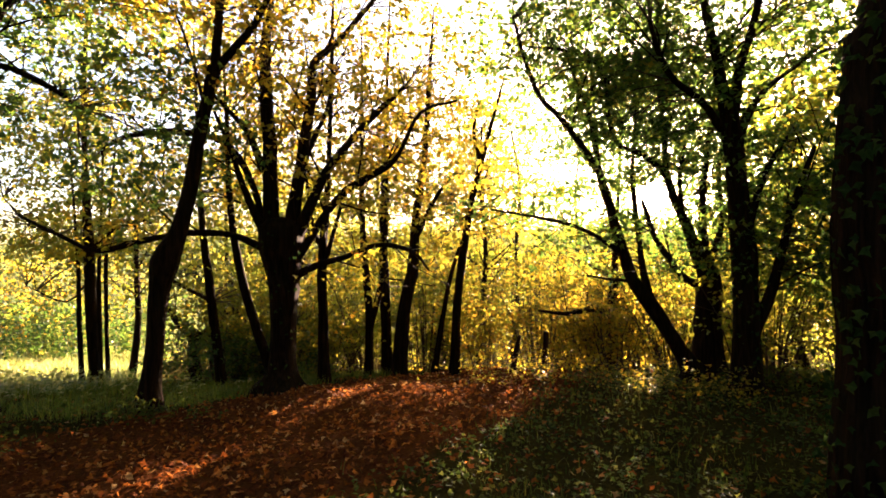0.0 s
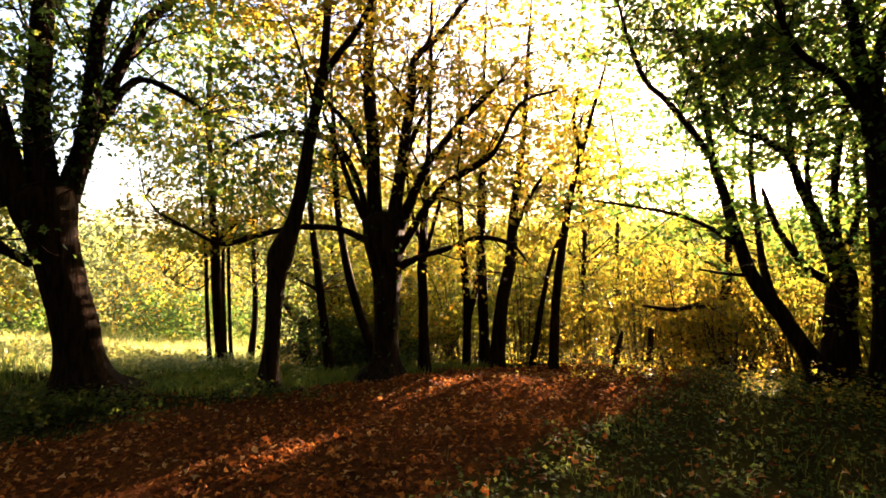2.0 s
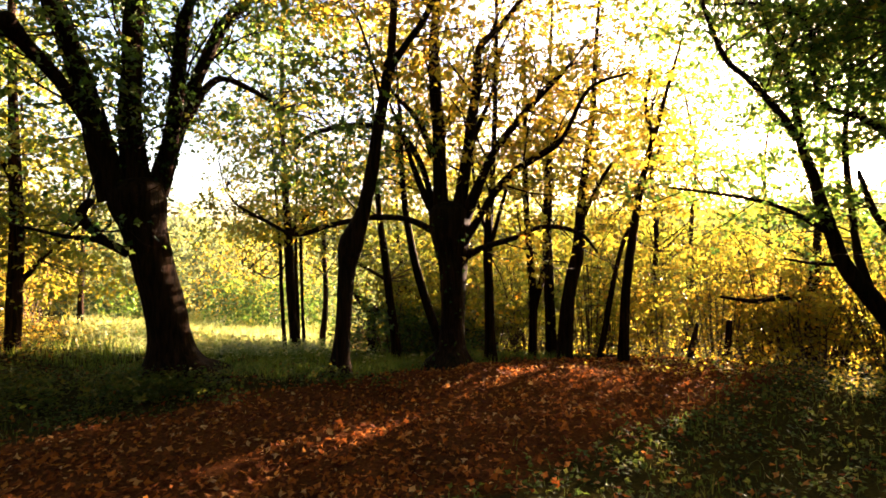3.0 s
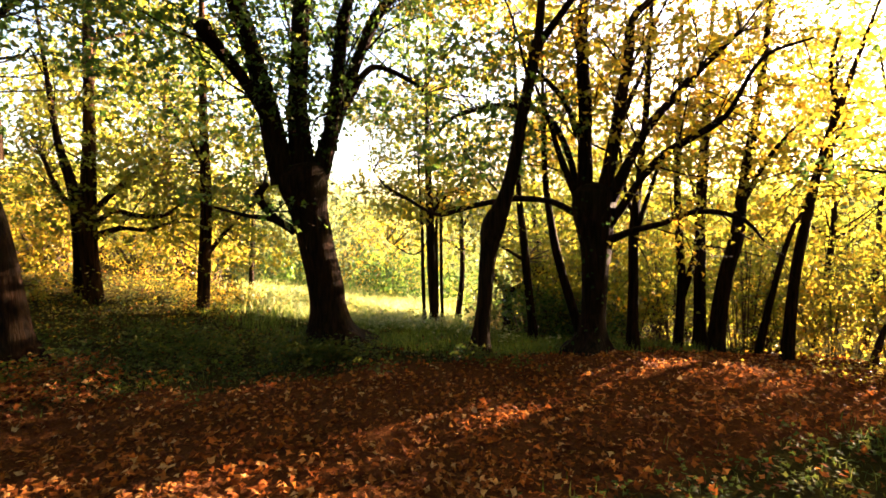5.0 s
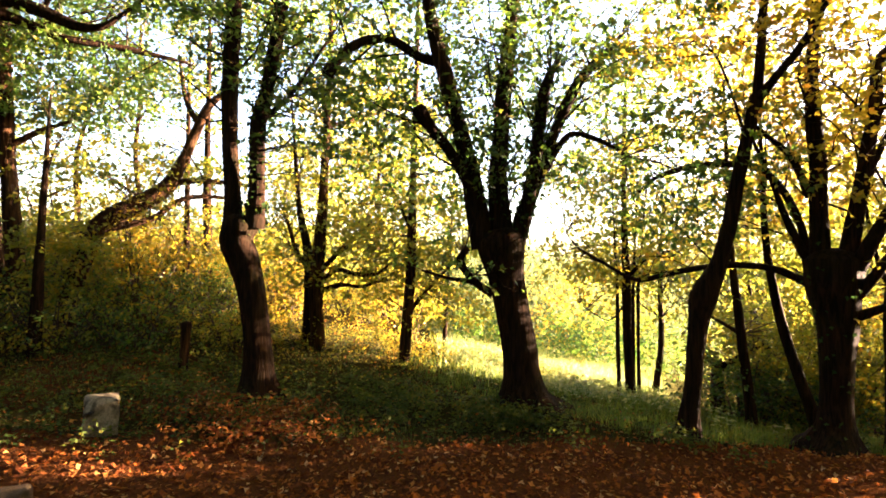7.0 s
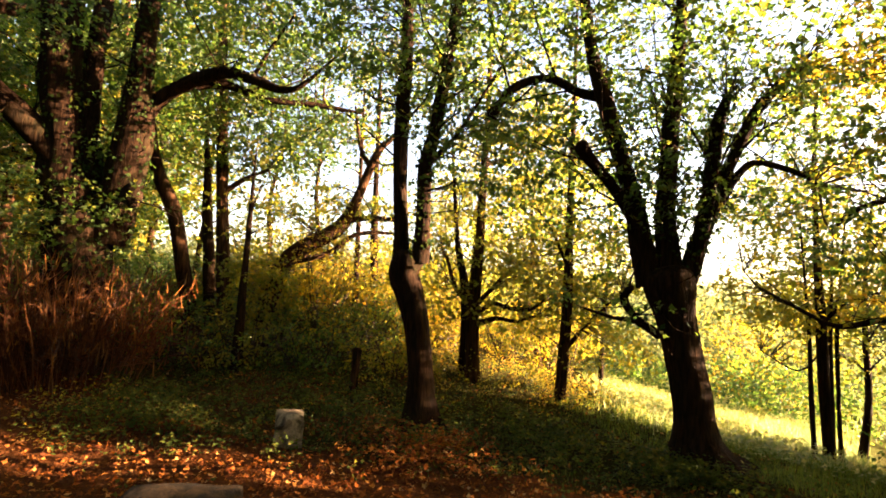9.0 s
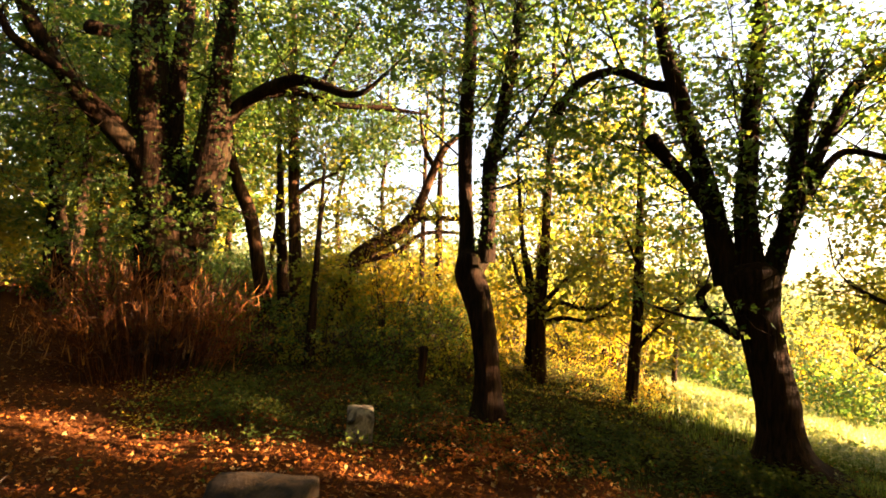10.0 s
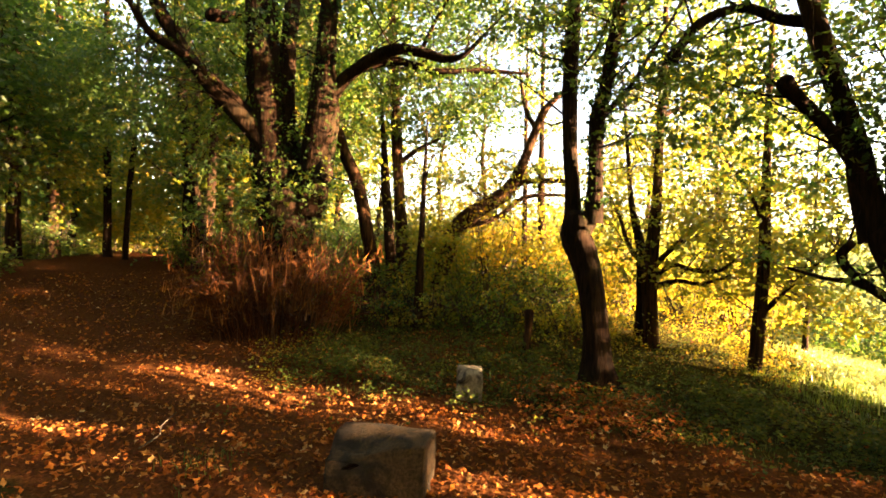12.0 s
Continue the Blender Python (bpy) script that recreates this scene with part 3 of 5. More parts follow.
limb(t, (0.14, -0.01, 2.16, 0.057), (0.16, 0.14, 2.73, 0.046), (0.35, 0.38, 3.42, 0.040), (0.51, 0.65, 3.99, 0.027), (0.59, 0.93, 4.69, 0.022))
limb(t, (-0.20, -0.06, 2.96, 0.051), (-0.37, -0.16, 3.46, 0.038), (-0.56, -0.30, 3.71, 0.031), (-0.78, -0.45, 3.98, 0.018))
leaf_out(t, LEAF_GOLD, 0.082, 3.8, 8, 0.75, [((0.2, 0.2, 5.2), (2.6, 2.2, 1.3), 93), ((1.6, -0.2, 3.4), (1.0, 0.9, 0.8), 25)])
shade_crown(t, LEAF_GOLD, (0.2, -0.3, 7.6), (3.4, 3.4, 1.2), 55)
ivy_over(t, (0,), 260, 0.05)
t = begin("pollard_tree", (-5.08, 5.23, -0.04), "old pollard with a swollen head, ivy and a hooked side arm", [(0.02, 0.00, 0.00, 0.400), (0.00, -0.03, 0.18, 0.300), (-0.03, -0.05, 0.45, 0.236), (-0.07, -0.10, 0.91, 0.222), (-0.13, -0.17, 1.36, 0.225), (-0.18, -0.24, 1.81, 0.240), (-0.21, -0.28, 2.11, 0.310), (-0.24, -0.31, 2.30, 0.318)], None, 1.0)
limb(t, (-0.38, -0.46, 2.18, 0.167), (-0.43, -0.58, 2.78, 0.136), (-0.50, -0.73, 3.45, 0.120), (-0.57, -0.89, 4.03, 0.112), (-0.63, -1.05, 4.60, 0.118), (-0.69, -1.21, 5.16, 0.088), (-0.71, -1.35, 5.92, 0.065), (-0.75, -1.50, 7.00, 0.040))
limb(t, (-0.22, -0.29, 2.30, 0.159), (-0.28, -0.31, 3.03, 0.130), (-0.31, -0.25, 3.81, 0.115), (-0.32, -0.16, 4.61, 0.101), (-0.33, -0.06, 5.44, 0.087), (-0.37, 0.03, 6.37, 0.064))
limb(t, (-0.09, -0.16, 2.27, 0.129), (0.03, -0.02, 2.88, 0.106), (0.14, 0.13, 3.42, 0.091), (0.25, 0.28, 3.89, 0.077), (0.38, 0.46, 4.37, 0.069), (0.49, 0.63, 4.66, 0.062), (0.65, 0.86, 4.95, 0.047))
limb(t, (-0.05, -0.12, 2.34, 0.091), (0.11, -0.10, 3.01, 0.090), (0.27, -0.16, 3.57, 0.088), (0.43, -0.25, 4.10, 0.079), (0.61, -0.34, 4.32, 0.056))
limb(t, (-0.42, -0.52, 2.75, 0.076), (-0.53, -0.90, 3.35, 0.067), (-0.54, -1.28, 3.68, 0.071), (-0.42, -1.57, 3.82, 0.089))
limb(t, (-0.78, -0.96, 4.68, 0.083), (-0.93, -1.24, 4.74, 0.067), (-1.03, -1.54, 4.88, 0.059), (-1.10, -1.83, 4.85, 0.057), (-1.15, -2.12, 4.68, 0.056), (-1.11, -2.33, 4.43, 0.055), (-1.02, -2.51, 4.20, 0.086))
limb(t, (-0.31, -0.37, 1.58, 0.061), (-0.39, -0.53, 1.69, 0.045), (-0.47, -0.72, 1.87, 0.045), (-0.44, -0.83, 2.03, 0.051), (-0.31, -0.82, 2.15, 0.036))
limb(t, (-0.31, -0.37, 1.56, 0.053), (-0.42, -0.66, 1.73, 0.037), (-0.46, -0.97, 1.76, 0.022), (-0.55, -1.36, 1.86, 0.014))
limb(t, (0.17, 0.09, 3.22, 0.061), (0.26, 0.33, 3.63, 0.046), (0.33, 0.61, 3.79, 0.039), (0.53, 1.07, 3.68, 0.032), (0.57, 1.39, 3.57, 0.016))
leaf_out(t, LEAF_GREEN, 0.082, 4.9, 8, 0.85, [((0.2, 0.2, 5.4), (2.4, 2.2, 1.2), 162), ((1.3, 1.2, 3.4), (1.1, 1.0, 1.0), 50), ((-1.2, -0.6, 3.5), (1.2, 1.2, 1.0), 60)])
# Spread over the path, out of view, to keep skylight off the ground.
shade_crown(t, LEAF_GREEN, (0.9, -2.2, 8.6), (4.2, 4.0, 1.3), 220)
ivy_over(t, (2, 4), 1500, 0.06)
t = begin("twin_stemmed_tree", (-7.24, 2.49, 0.20), "twin-stemmed tree with a knobbed fork and sunlit reddish bark", [(0.00, 0.00, 0.00, 0.218), (-0.02, -0.03, 0.49, 0.181), (-0.05, -0.08, 0.93, 0.174), (-0.10, -0.14, 1.36, 0.174), (-0.17, -0.22, 1.72, 0.196), (-0.23, -0.30, 1.97, 0.210), (-0.18, -0.25, 2.19, 0.218)], BARK, 1.0)
limb(t, (-0.27, -0.34, 2.08, 0.131), (-0.29, -0.36, 2.66, 0.102), (-0.33, -0.40, 3.25, 0.102), (-0.37, -0.42, 3.98, 0.110), (-0.37, -0.41, 4.87, 0.103), (-0.39, -0.42, 5.69, 0.081), (-0.43, -0.45, 7.20, 0.045))
limb(t, (-0.07, -0.13, 2.12, 0.138), (-0.03, -0.14, 2.81, 0.101), (0.02, -0.16, 3.52, 0.108), (0.15, -0.10, 4.01, 0.086), (0.25, -0.07, 4.49, 0.092), (0.40, -0.01, 5.39, 0.070), (0.58, 0.05, 6.90, 0.040))
limb(t, (-0.03, -0.13, 3.50, 0.044), (0.14, 0.22, 3.95, 0.030), (0.23, 0.55, 4.55, 0.023), (0.25, 0.86, 5.10, 0.016))
leaf_out(t, LEAF_GREEN, 0.082, 4.4, 8, 0.9, [((0.0, 0.0, 5.6), (2.0, 2.0, 1.2), 150), ((0.8, 0.6, 3.6), (0.7, 0.7, 0.8), 34)])
shade_crown(t, LEAF_GREEN, (0.2, -0.3, 7.6), (3.4, 3.4, 1.2), 90)
ivy_over(t, (2,), 900, 0.06)
t = begin("veteran_tree", (-11.13, -2.24, 0.05), "huge many-stemmed old tree with a burl and heavy side limbs", [(0.00, 0.00, 0.00, 0.729), (0.01, -0.08, 1.10, 0.574), (0.02, -0.07, 1.88, 0.530), (0.03, -0.10, 2.54, 0.519), (0.03, -0.17, 3.20, 0.397), (0.03, -0.22, 3.73, 0.177)], BARK, 1.0)
limb(t, (0.01, -0.24, 2.31, 0.375), (-0.03, -0.41, 3.30, 0.365), (-0.06, -0.53, 4.41, 0.311), (-0.11, -0.70, 5.53, 0.312), (-0.15, -0.78, 6.67, 0.314), (-0.18, -0.82, 8.04, 0.248))
limb(t, (0.04, -0.03, 2.87, 0.243), (-0.07, -0.09, 3.72, 0.212), (-0.23, -0.22, 4.71, 0.181), (-0.41, -0.26, 5.92, 0.173), (-0.61, -0.26, 6.94, 0.164), (-0.82, -0.34, 8.48, 0.132))
limb(t, (0.07, 0.28, 2.44, 0.397), (0.14, 0.41, 3.33, 0.363), (0.23, 0.54, 4.20, 0.306), (0.30, 0.54, 4.94, 0.239), (0.40, 0.57, 5.89, 0.183), (0.50, 0.63, 7.04, 0.150), (0.60, 0.64, 7.96, 0.117))
limb(t, (0.01, -0.27, 2.97, 0.243), (0.06, -0.49, 3.70, 0.219), (0.10, -0.97, 4.23, 0.174), (0.16, -1.50, 4.72, 0.140), (0.24, -1.90, 5.20, 0.138), (0.33, -2.30, 5.76, 0.136), (0.45, -2.52, 6.21, 0.124), (0.57, -2.80, 7.05, 0.082))
limb(t, (-0.01, -0.58, 4.12, 0.110), (0.10, -1.20, 4.65, 0.098), (0.30, -1.73, 5.08, 0.085), (0.55, -2.10, 5.32, 0.082), (0.84, -2.43, 5.48, 0.070), (1.16, -2.78, 6.04, 0.038))
limb(t, (0.15, 0.62, 4.67, 0.166), (0.28, 0.94, 5.09, 0.131), (0.46, 1.36, 5.39, 0.119), (0.68, 1.88, 5.60, 0.107), (0.90, 2.35, 5.51, 0.094), (1.14, 2.80, 5.33, 0.075), (1.36, 3.10, 5.36, 0.050), (1.60, 3.45, 5.70, 0.030), (1.75, 3.90, 6.20, 0.012))
limb(t, (0.22, 1.14, 5.30, 0.099), (0.35, 1.90, 5.50, 0.088), (0.49, 2.67, 5.33, 0.066), (0.65, 3.53, 5.35, 0.054), (0.82, 4.43, 5.31, 0.022))
limb(t, (-0.02, -0.96, 6.26, 0.121), (0.17, -1.35, 6.13, 0.119), (0.51, -1.52, 6.00, 0.135))
limb(t, (0.38, 2.38, 5.71, 0.044), (0.86, 2.59, 6.10, 0.032), (1.56, 2.90, 6.53, 0.020))
limb(t, (0.11, 0.48, 3.45, 0.155), (0.37, 0.63, 3.30, 0.194), (0.74, 0.71, 3.10, 0.115))
leaf_out(t, LEAF_GREEN, 0.087, 3.9, 8, 1.0, [((-0.4, 2.6, 6.6), (2.2, 2.2, 1.1), 85), ((0.3, -1.0, 2.9), (0.8, 0.9, 0.8), 20), ((-0.6, 0.0, 7.0), (4.0, 4.0, 1.8), 177), ((-0.6, 3.0, 5.2), (1.2, 1.6, 0.9), 83), ((-0.6, -3.2, 5.0), (1.5, 1.5, 1.2), 114), ((0.35, 0.0, 2.2), (0.8, 1.1, 1.5), 47)])
shade_crown(t, LEAF_GREEN, (0.2, -0.3, 7.6), (3.4, 3.4, 1.2), 50)
ivy_over(t, (0, 0, 3, 1), 6800, 0.06)
t = begin("dark_tree", (3.48, 7.55, -0.05), "slender dark tree leaning away from a clump of stems", [(0.00, 0.00, 0.00, 0.132), (-0.29, -0.04, 0.50, 0.103), (-0.57, -0.09, 0.91, 0.103), (-0.86, -0.13, 1.32, 0.086), (-0.99, -0.15, 1.69, 0.075), (-1.11, -0.17, 2.06, 0.069), (-1.21, -0.19, 2.43, 0.063), (-1.33, -0.21, 2.80, 0.051)], None, 1.0)
limb(t, (-1.33, -0.21, 2.80, 0.050), (-1.62, -0.32, 3.19, 0.043), (-1.93, -0.46, 3.53, 0.037), (-2.20, -0.60, 3.75, 0.030), (-2.42, -0.75, 4.21, 0.024), (-2.57, -0.91, 4.64, 0.012))
limb(t, (-1.33, -0.21, 2.80, 0.044), (-1.37, -0.16, 3.25, 0.038), (-1.44, -0.07, 3.73, 0.032), (-1.56, 0.02, 4.07, 0.026), (-1.67, 0.12, 4.73, 0.014))
limb(t, (-1.07, -0.17, 1.73, 0.037), (-1.45, -0.37, 1.94, 0.025), (-1.89, -0.65, 2.08, 0.024), (-2.42, -0.98, 2.16, 0.017), (-2.91, -1.33, 2.21, 0.011))
limb(t, (-0.57, -0.09, 0.91, 0.063), (-0.70, -0.07, 1.46, 0.050), (-0.74, -0.03, 1.98, 0.038), (-0.79, 0.02, 2.74, 0.032), (-0.71, 0.09, 3.51, 0.025), (-0.63, 0.17, 4.45, 0.020))
limb(t, (-0.90, -0.14, 1.32, 0.025), (-1.21, -0.34, 1.34, 0.019), (-1.63, -0.64, 1.41, 0.012))
leaf_out(t, LEAF_GREEN, 0.077, 7.6, 8, 0.8, [((-1.6, -0.6, 4.6), (1.3, 1.2, 0.8), 78), ((-0.9, 0.3, 2.0), (0.9, 0.8, 0.7), 39), ((-1.0, 0.0, 3.4), (0.9, 0.8, 1.0), 56)])
shade_crown(t, LEAF_GREEN, (0.2, -0.3, 7.6), (3.4, 3.4, 1.2), 90)
t = begin("dark_tree", (3.80, 7.79, -0.13), "dark multi-stemmed tree standing against the low sun", [(0.00, 0.00, 0.00, 0.213), (0.01, -0.01, 0.85, 0.177), (0.05, -0.01, 1.30, 0.165), (-0.02, -0.02, 1.61, 0.130)], None, 1.0)
limb(t, (-0.07, -0.03, 1.57, 0.097), (-0.29, -0.09, 2.14, 0.071), (-0.49, -0.16, 2.51, 0.058), (-0.65, -0.23, 2.88, 0.044), (-1.00, -0.33, 3.14, 0.037), (-1.38, -0.43, 3.28, 0.031), (-1.53, -0.51, 3.67, 0.031), (-1.56, -0.58, 4.08, 0.031), (-1.75, -0.67, 4.35, 0.031), (-2.16, -0.78, 4.44, 0.024), (-2.66, -0.92, 4.44, 0.012))
limb(t, (0.00, -0.02, 1.60, 0.071), (-0.01, 0.04, 2.37, 0.052), (0.12, 0.14, 3.23, 0.046), (0.29, 0.27, 3.88, 0.040), (0.43, 0.41, 4.79, 0.027))
limb(t, (-0.57, -0.11, 2.78, 0.045), (-0.63, -0.11, 3.58, 0.039), (-0.66, -0.10, 4.35, 0.039), (-0.66, -0.08, 5.13, 0.032), (-0.68, -0.06, 5.83, 0.020))
limb(t, (-1.45, -0.25, 4.24, 0.025), (-1.19, -0.50, 4.31, 0.031), (-1.06, -0.90, 4.32, 0.023))
limb(t, (-0.14, -0.03, 1.30, 0.058), (-0.41, -0.11, 1.46, 0.051), (-0.65, -0.19, 1.76, 0.044), (-0.86, -0.28, 2.06, 0.038), (-1.03, -0.37, 2.50, 0.025))
limb(t, (0.03, -0.01, 1.53, 0.052), (0.33, 0.16, 2.22, 0.039), (0.42, 0.38, 3.03, 0.034), (0.69, 0.66, 3.89, 0.021))
limb(t, (-0.31, -0.07, 2.14, 0.045), (-0.36, -0.03, 2.83, 0.032), (-0.20, 0.05, 3.61, 0.026), (-0.19, 0.13, 4.41, 0.020))
leaf_out(t, LEAF_GREEN, 0.077, 6.8, 8, 0.75, [((-0.6, -0.3, 4.9), (2.0, 1.8, 1.2), 102), ((0.6, 0.8, 2.6), (1.0, 0.8, 1.2), 72)])
shade_crown(t, LEAF_GREEN, (0.2, -0.3, 7.6), (3.4, 3.4, 1.2), 90)
t = begin("dark_tree", (3.66, 6.56, -0.20), "stout dark tree with forking limbs at the grass edge", [(0.00, 0.00, 0.00, 0.189), (0.01, -0.01, 0.81, 0.146), (0.01, -0.02, 1.56, 0.137), (-0.04, -0.03, 2.20, 0.129), (-0.09, -0.05, 2.83, 0.120), (-0.14, -0.06, 3.33, 0.112), (-0.18, -0.07, 3.65, 0.095)], None, 1.0)
limb(t, (-0.21, -0.07, 3.59, 0.086), (-0.30, -0.04, 4.24, 0.060), (-0.35, 0.02, 4.65, 0.054), (-0.40, 0.09, 5.34, 0.044))
limb(t, (-0.10, -0.05, 3.55, 0.075), (-0.06, -0.13, 4.06, 0.053), (0.03, -0.23, 4.45, 0.047), (0.11, -0.35, 4.99, 0.036))
limb(t, (-0.03, -0.04, 3.27, 0.059), (0.23, 0.09, 3.67, 0.043), (0.57, 0.27, 3.98, 0.033), (1.16, 0.51, 4.37, 0.023))
limb(t, (-0.26, -0.07, 3.33, 0.054), (-0.58, -0.24, 3.62, 0.042), (-0.97, -0.46, 3.78, 0.036), (-1.23, -0.70, 3.94, 0.035), (-1.46, -0.95, 4.28, 0.019))
limb(t, (0.13, 0.01, 0.87, 0.075), (0.31, -0.01, 1.31, 0.059), (0.46, -0.04, 1.87, 0.048), (0.61, -0.08, 2.49, 0.037), (0.82, -0.13, 3.09, 0.025))
limb(t, (0.05, -0.02, 2.07, 0.048), (0.26, 0.13, 2.52, 0.043), (0.54, 0.34, 2.94, 0.034), (1.03, 0.60, 3.45, 0.023))
leaf_out(t, LEAF_GREEN, 0.082, 6.8, 8, 0.8, [((0.2, 0.0, 5.2), (2.2, 2.0, 1.1), 116), ((0.9, 0.4, 2.4), (0.7, 0.8, 1.2), 82), ((-0.7, 0.5, 3.9), (0.9, 0.8, 0.7), 61)])
shade_crown(t, LEAF_GREEN, (0.2, -0.3, 7.6), (3.4, 3.4, 1.2), 90)
ivy_over(t, (0,), 700, 0.055)
t = begin("ivy_clad_tree", (2.41, 2.93, -0.11), "thick dark trunk clothed in ivy close to the path", [(0.00, 0.00, 0.00, 0.290), (-0.04, -0.01, 0.64, 0.244), (-0.03, -0.02, 1.25, 0.226), (-0.04, -0.03, 1.86, 0.232), (-0.01, -0.04, 2.47, 0.213), (0.03, -0.05, 2.90, 0.201)], None, 1.0)
limb(t, (0.02, -0.05, 2.80, 0.152), (0.08, 0.02, 3.31, 0.125), (0.15, 0.13, 3.96, 0.098))
limb(t, (0.09, -0.05, 2.83, 0.122), (0.33, 0.06, 3.32, 0.095), (0.67, 0.23, 4.02, 0.074))
leaf_out(t, LEAF_GREEN, 0.082, 2.5, 8, 0.8, [((0.4, 0.2, 5.4), (2.0, 2.0, 1.2), 72)])
# Enlarged and shifted, out of view, to darken the near ground.
shade_crown(t, LEAF_GREEN, (-0.9, 1.0, 8.6), (4.2, 4.2, 1.3), 240)
ivy_over(t, (0,), 1800, 0.06)
t = begin("slim_tree", (-5.69, 8.83, -0.47), "slim straight tree at the edge of the meadow", [(0.00, 0.00, 0.00, 0.090), (-0.07, -0.02, 1.02, 0.080), (-0.10, -0.04, 2.22, 0.080), (-0.14, -0.06, 3.32, 0.050), (-0.16, -0.07, 4.62, 0.040), (-0.11, -0.08, 6.01, 0.030), (-0.07, -0.09, 7.21, 0.012)], None, 0.35, 8, "slim trees of the wood edge")
limb(t, (-0.13, -0.04, 2.27, 0.040), (-0.45, -0.21, 2.52, 0.030), (-0.81, -0.44, 2.75, 0.019), (-0.99, -0.67, 3.07, 0.009))
limb(t, (-0.09, -0.03, 1.82, 0.020), (-0.52, 0.04, 1.43, 0.015), (-1.24, 0.11, 1.70, 0.010))
limb(t, (-0.11, -0.04, 2.22, 0.040), (0.18, 0.16, 2.62, 0.030), (0.56, 0.45, 2.79, 0.021))
leaf_out(t, LEAF_LIME, 0.082, 5.1, 8, 0.9, [((0.0, 0.1, 3.4), (1.5, 1.2, 1.2), 60), ((-0.9, 0.4, 2.5), (1.0, 0.9, 0.5), 24), ((-1.3, 0.3, 4.3), (1.1, 1.0, 1.0), 44), ((0.3, 0.3, 5.6), (1.5, 1.3, 1.2), 48)])
t = begin("slim_tree", (-6.02, 8.98, -0.47), "slim young tree stem among the wood edge", [(0.00, 0.00, 0.00, 0.041), (-0.04, -0.02, 1.00, 0.041), (-0.05, -0.03, 1.92, 0.031), (-0.10, -0.05, 2.84, 0.020), (-0.17, -0.07, 4.06, 0.012)], None, 0.35, 8, "slim trees of the wood edge")
leaf_out(t, LEAF_LIME, 0.082, 4.2, 8, 0.6, ())
t = begin("slim_tree", (-5.92, 9.30, -0.50), "slim young tree stem among the wood edge", [(0.00, 0.00, 0.00, 0.042), (-0.02, -0.01, 1.00, 0.042), (-0.02, -0.02, 1.84, 0.032), (0.02, -0.03, 2.89, 0.021), (0.07, -0.04, 4.15, 0.013)], None, 0.35, 8, "slim trees of the wood edge")
leaf_out(t, LEAF_LIME, 0.082, 4.2, 8, 0.6, ())
t = begin("slim_tree", (-5.92, 9.50, -0.51), "slim young tree stem among the wood edge", [(0.00, 0.00, 0.00, 0.043), (-0.02, -0.01, 0.99, 0.032), (-0.02, -0.03, 2.17, 0.032), (0.04, -0.03, 2.92, 0.021), (0.15, -0.03, 4.20, 0.013)], None, 0.35, 8, "slim trees of the wood edge")
leaf_out(t, LEAF_LIME, 0.082, 4.2, 8, 0.6, ())
t = begin("slim_tree", (-3.64, 8.80, -0.29), "slim dark leaning tree beyond the verge", [(0.00, 0.00, 0.00, 0.087), (-0.10, -0.02, 0.85, 0.077), (-0.18, -0.04, 1.63, 0.068), (-0.25, -0.06, 2.21, 0.058), (-0.31, -0.08, 3.18, 0.039), (-0.34, -0.10, 4.34, 0.029), (-0.38, -0.11, 5.50, 0.012)], None, 0.35, 8, "slim trees of the wood edge")
limb(t, (-0.14, -0.03, 1.24, 0.039), (-0.53, 0.03, 1.43, 0.029), (-1.00, 0.15, 1.63, 0.020))
leaf_out(t, LEAF_LIME, 0.082, 5.1, 8, 0.7, [((-0.3, 0.4, 3.0), (1.1, 1.0, 0.8), 36), ((0.5, 0.9, 1.3), (0.9, 0.6, 0.9), 32), ((0.2, 0.6, 5.2), (1.5, 1.3, 1.0), 40)])
t = begin("slim_tree", (-2.62, 8.13, -0.06), "slim crooked tree leaning past the old pollard", [(0.00, 0.00, 0.00, 0.079), (-0.27, -0.05, 0.89, 0.071), (-0.42, -0.07, 1.51, 0.062), (-0.52, -0.09, 2.12, 0.053), (-0.57, -0.11, 2.83, 0.044), (-0.60, -0.13, 3.89, 0.026), (-0.64, -0.14, 4.95, 0.011)], None, 0.35, 8, "slim trees of the wood edge")
leaf_out(t, LEAF_GOLD, 0.077, 3.8, 8, 0.6, [((-0.4, 0.7, 3.4), (1.0, 0.9, 0.8), 19)])
t = begin("slim_tree", (-4.85, 10.46, -0.56), "low stubby tree with upswept curved arms", [(0.00, 0.00, 0.00, 0.116), (-0.02, -0.01, 0.46, 0.104), (0.01, -0.01, 0.81, 0.093)], None, 0.35, 8, "slim trees of the wood edge")
limb(t, (-0.02, -0.01, 0.69, 0.069), (-0.35, 0.06, 0.97, 0.058), (-0.67, 0.20, 1.37, 0.036))
limb(t, (0.02, -0.01, 0.69, 0.069), (0.44, -0.07, 0.93, 0.046), (0.85, -0.20, 1.23, 0.034))
limb(t, (-0.00, -0.01, 0.64, 0.046), (0.24, 0.11, 0.68, 0.035), (0.42, 0.25, 0.84, 0.024))
leaf_out(t, LEAF_LIME, 0.082, 8.5, 8, 0.6, [((0.0, 0.3, 1.5), (1.0, 0.8, 0.5), 24)])
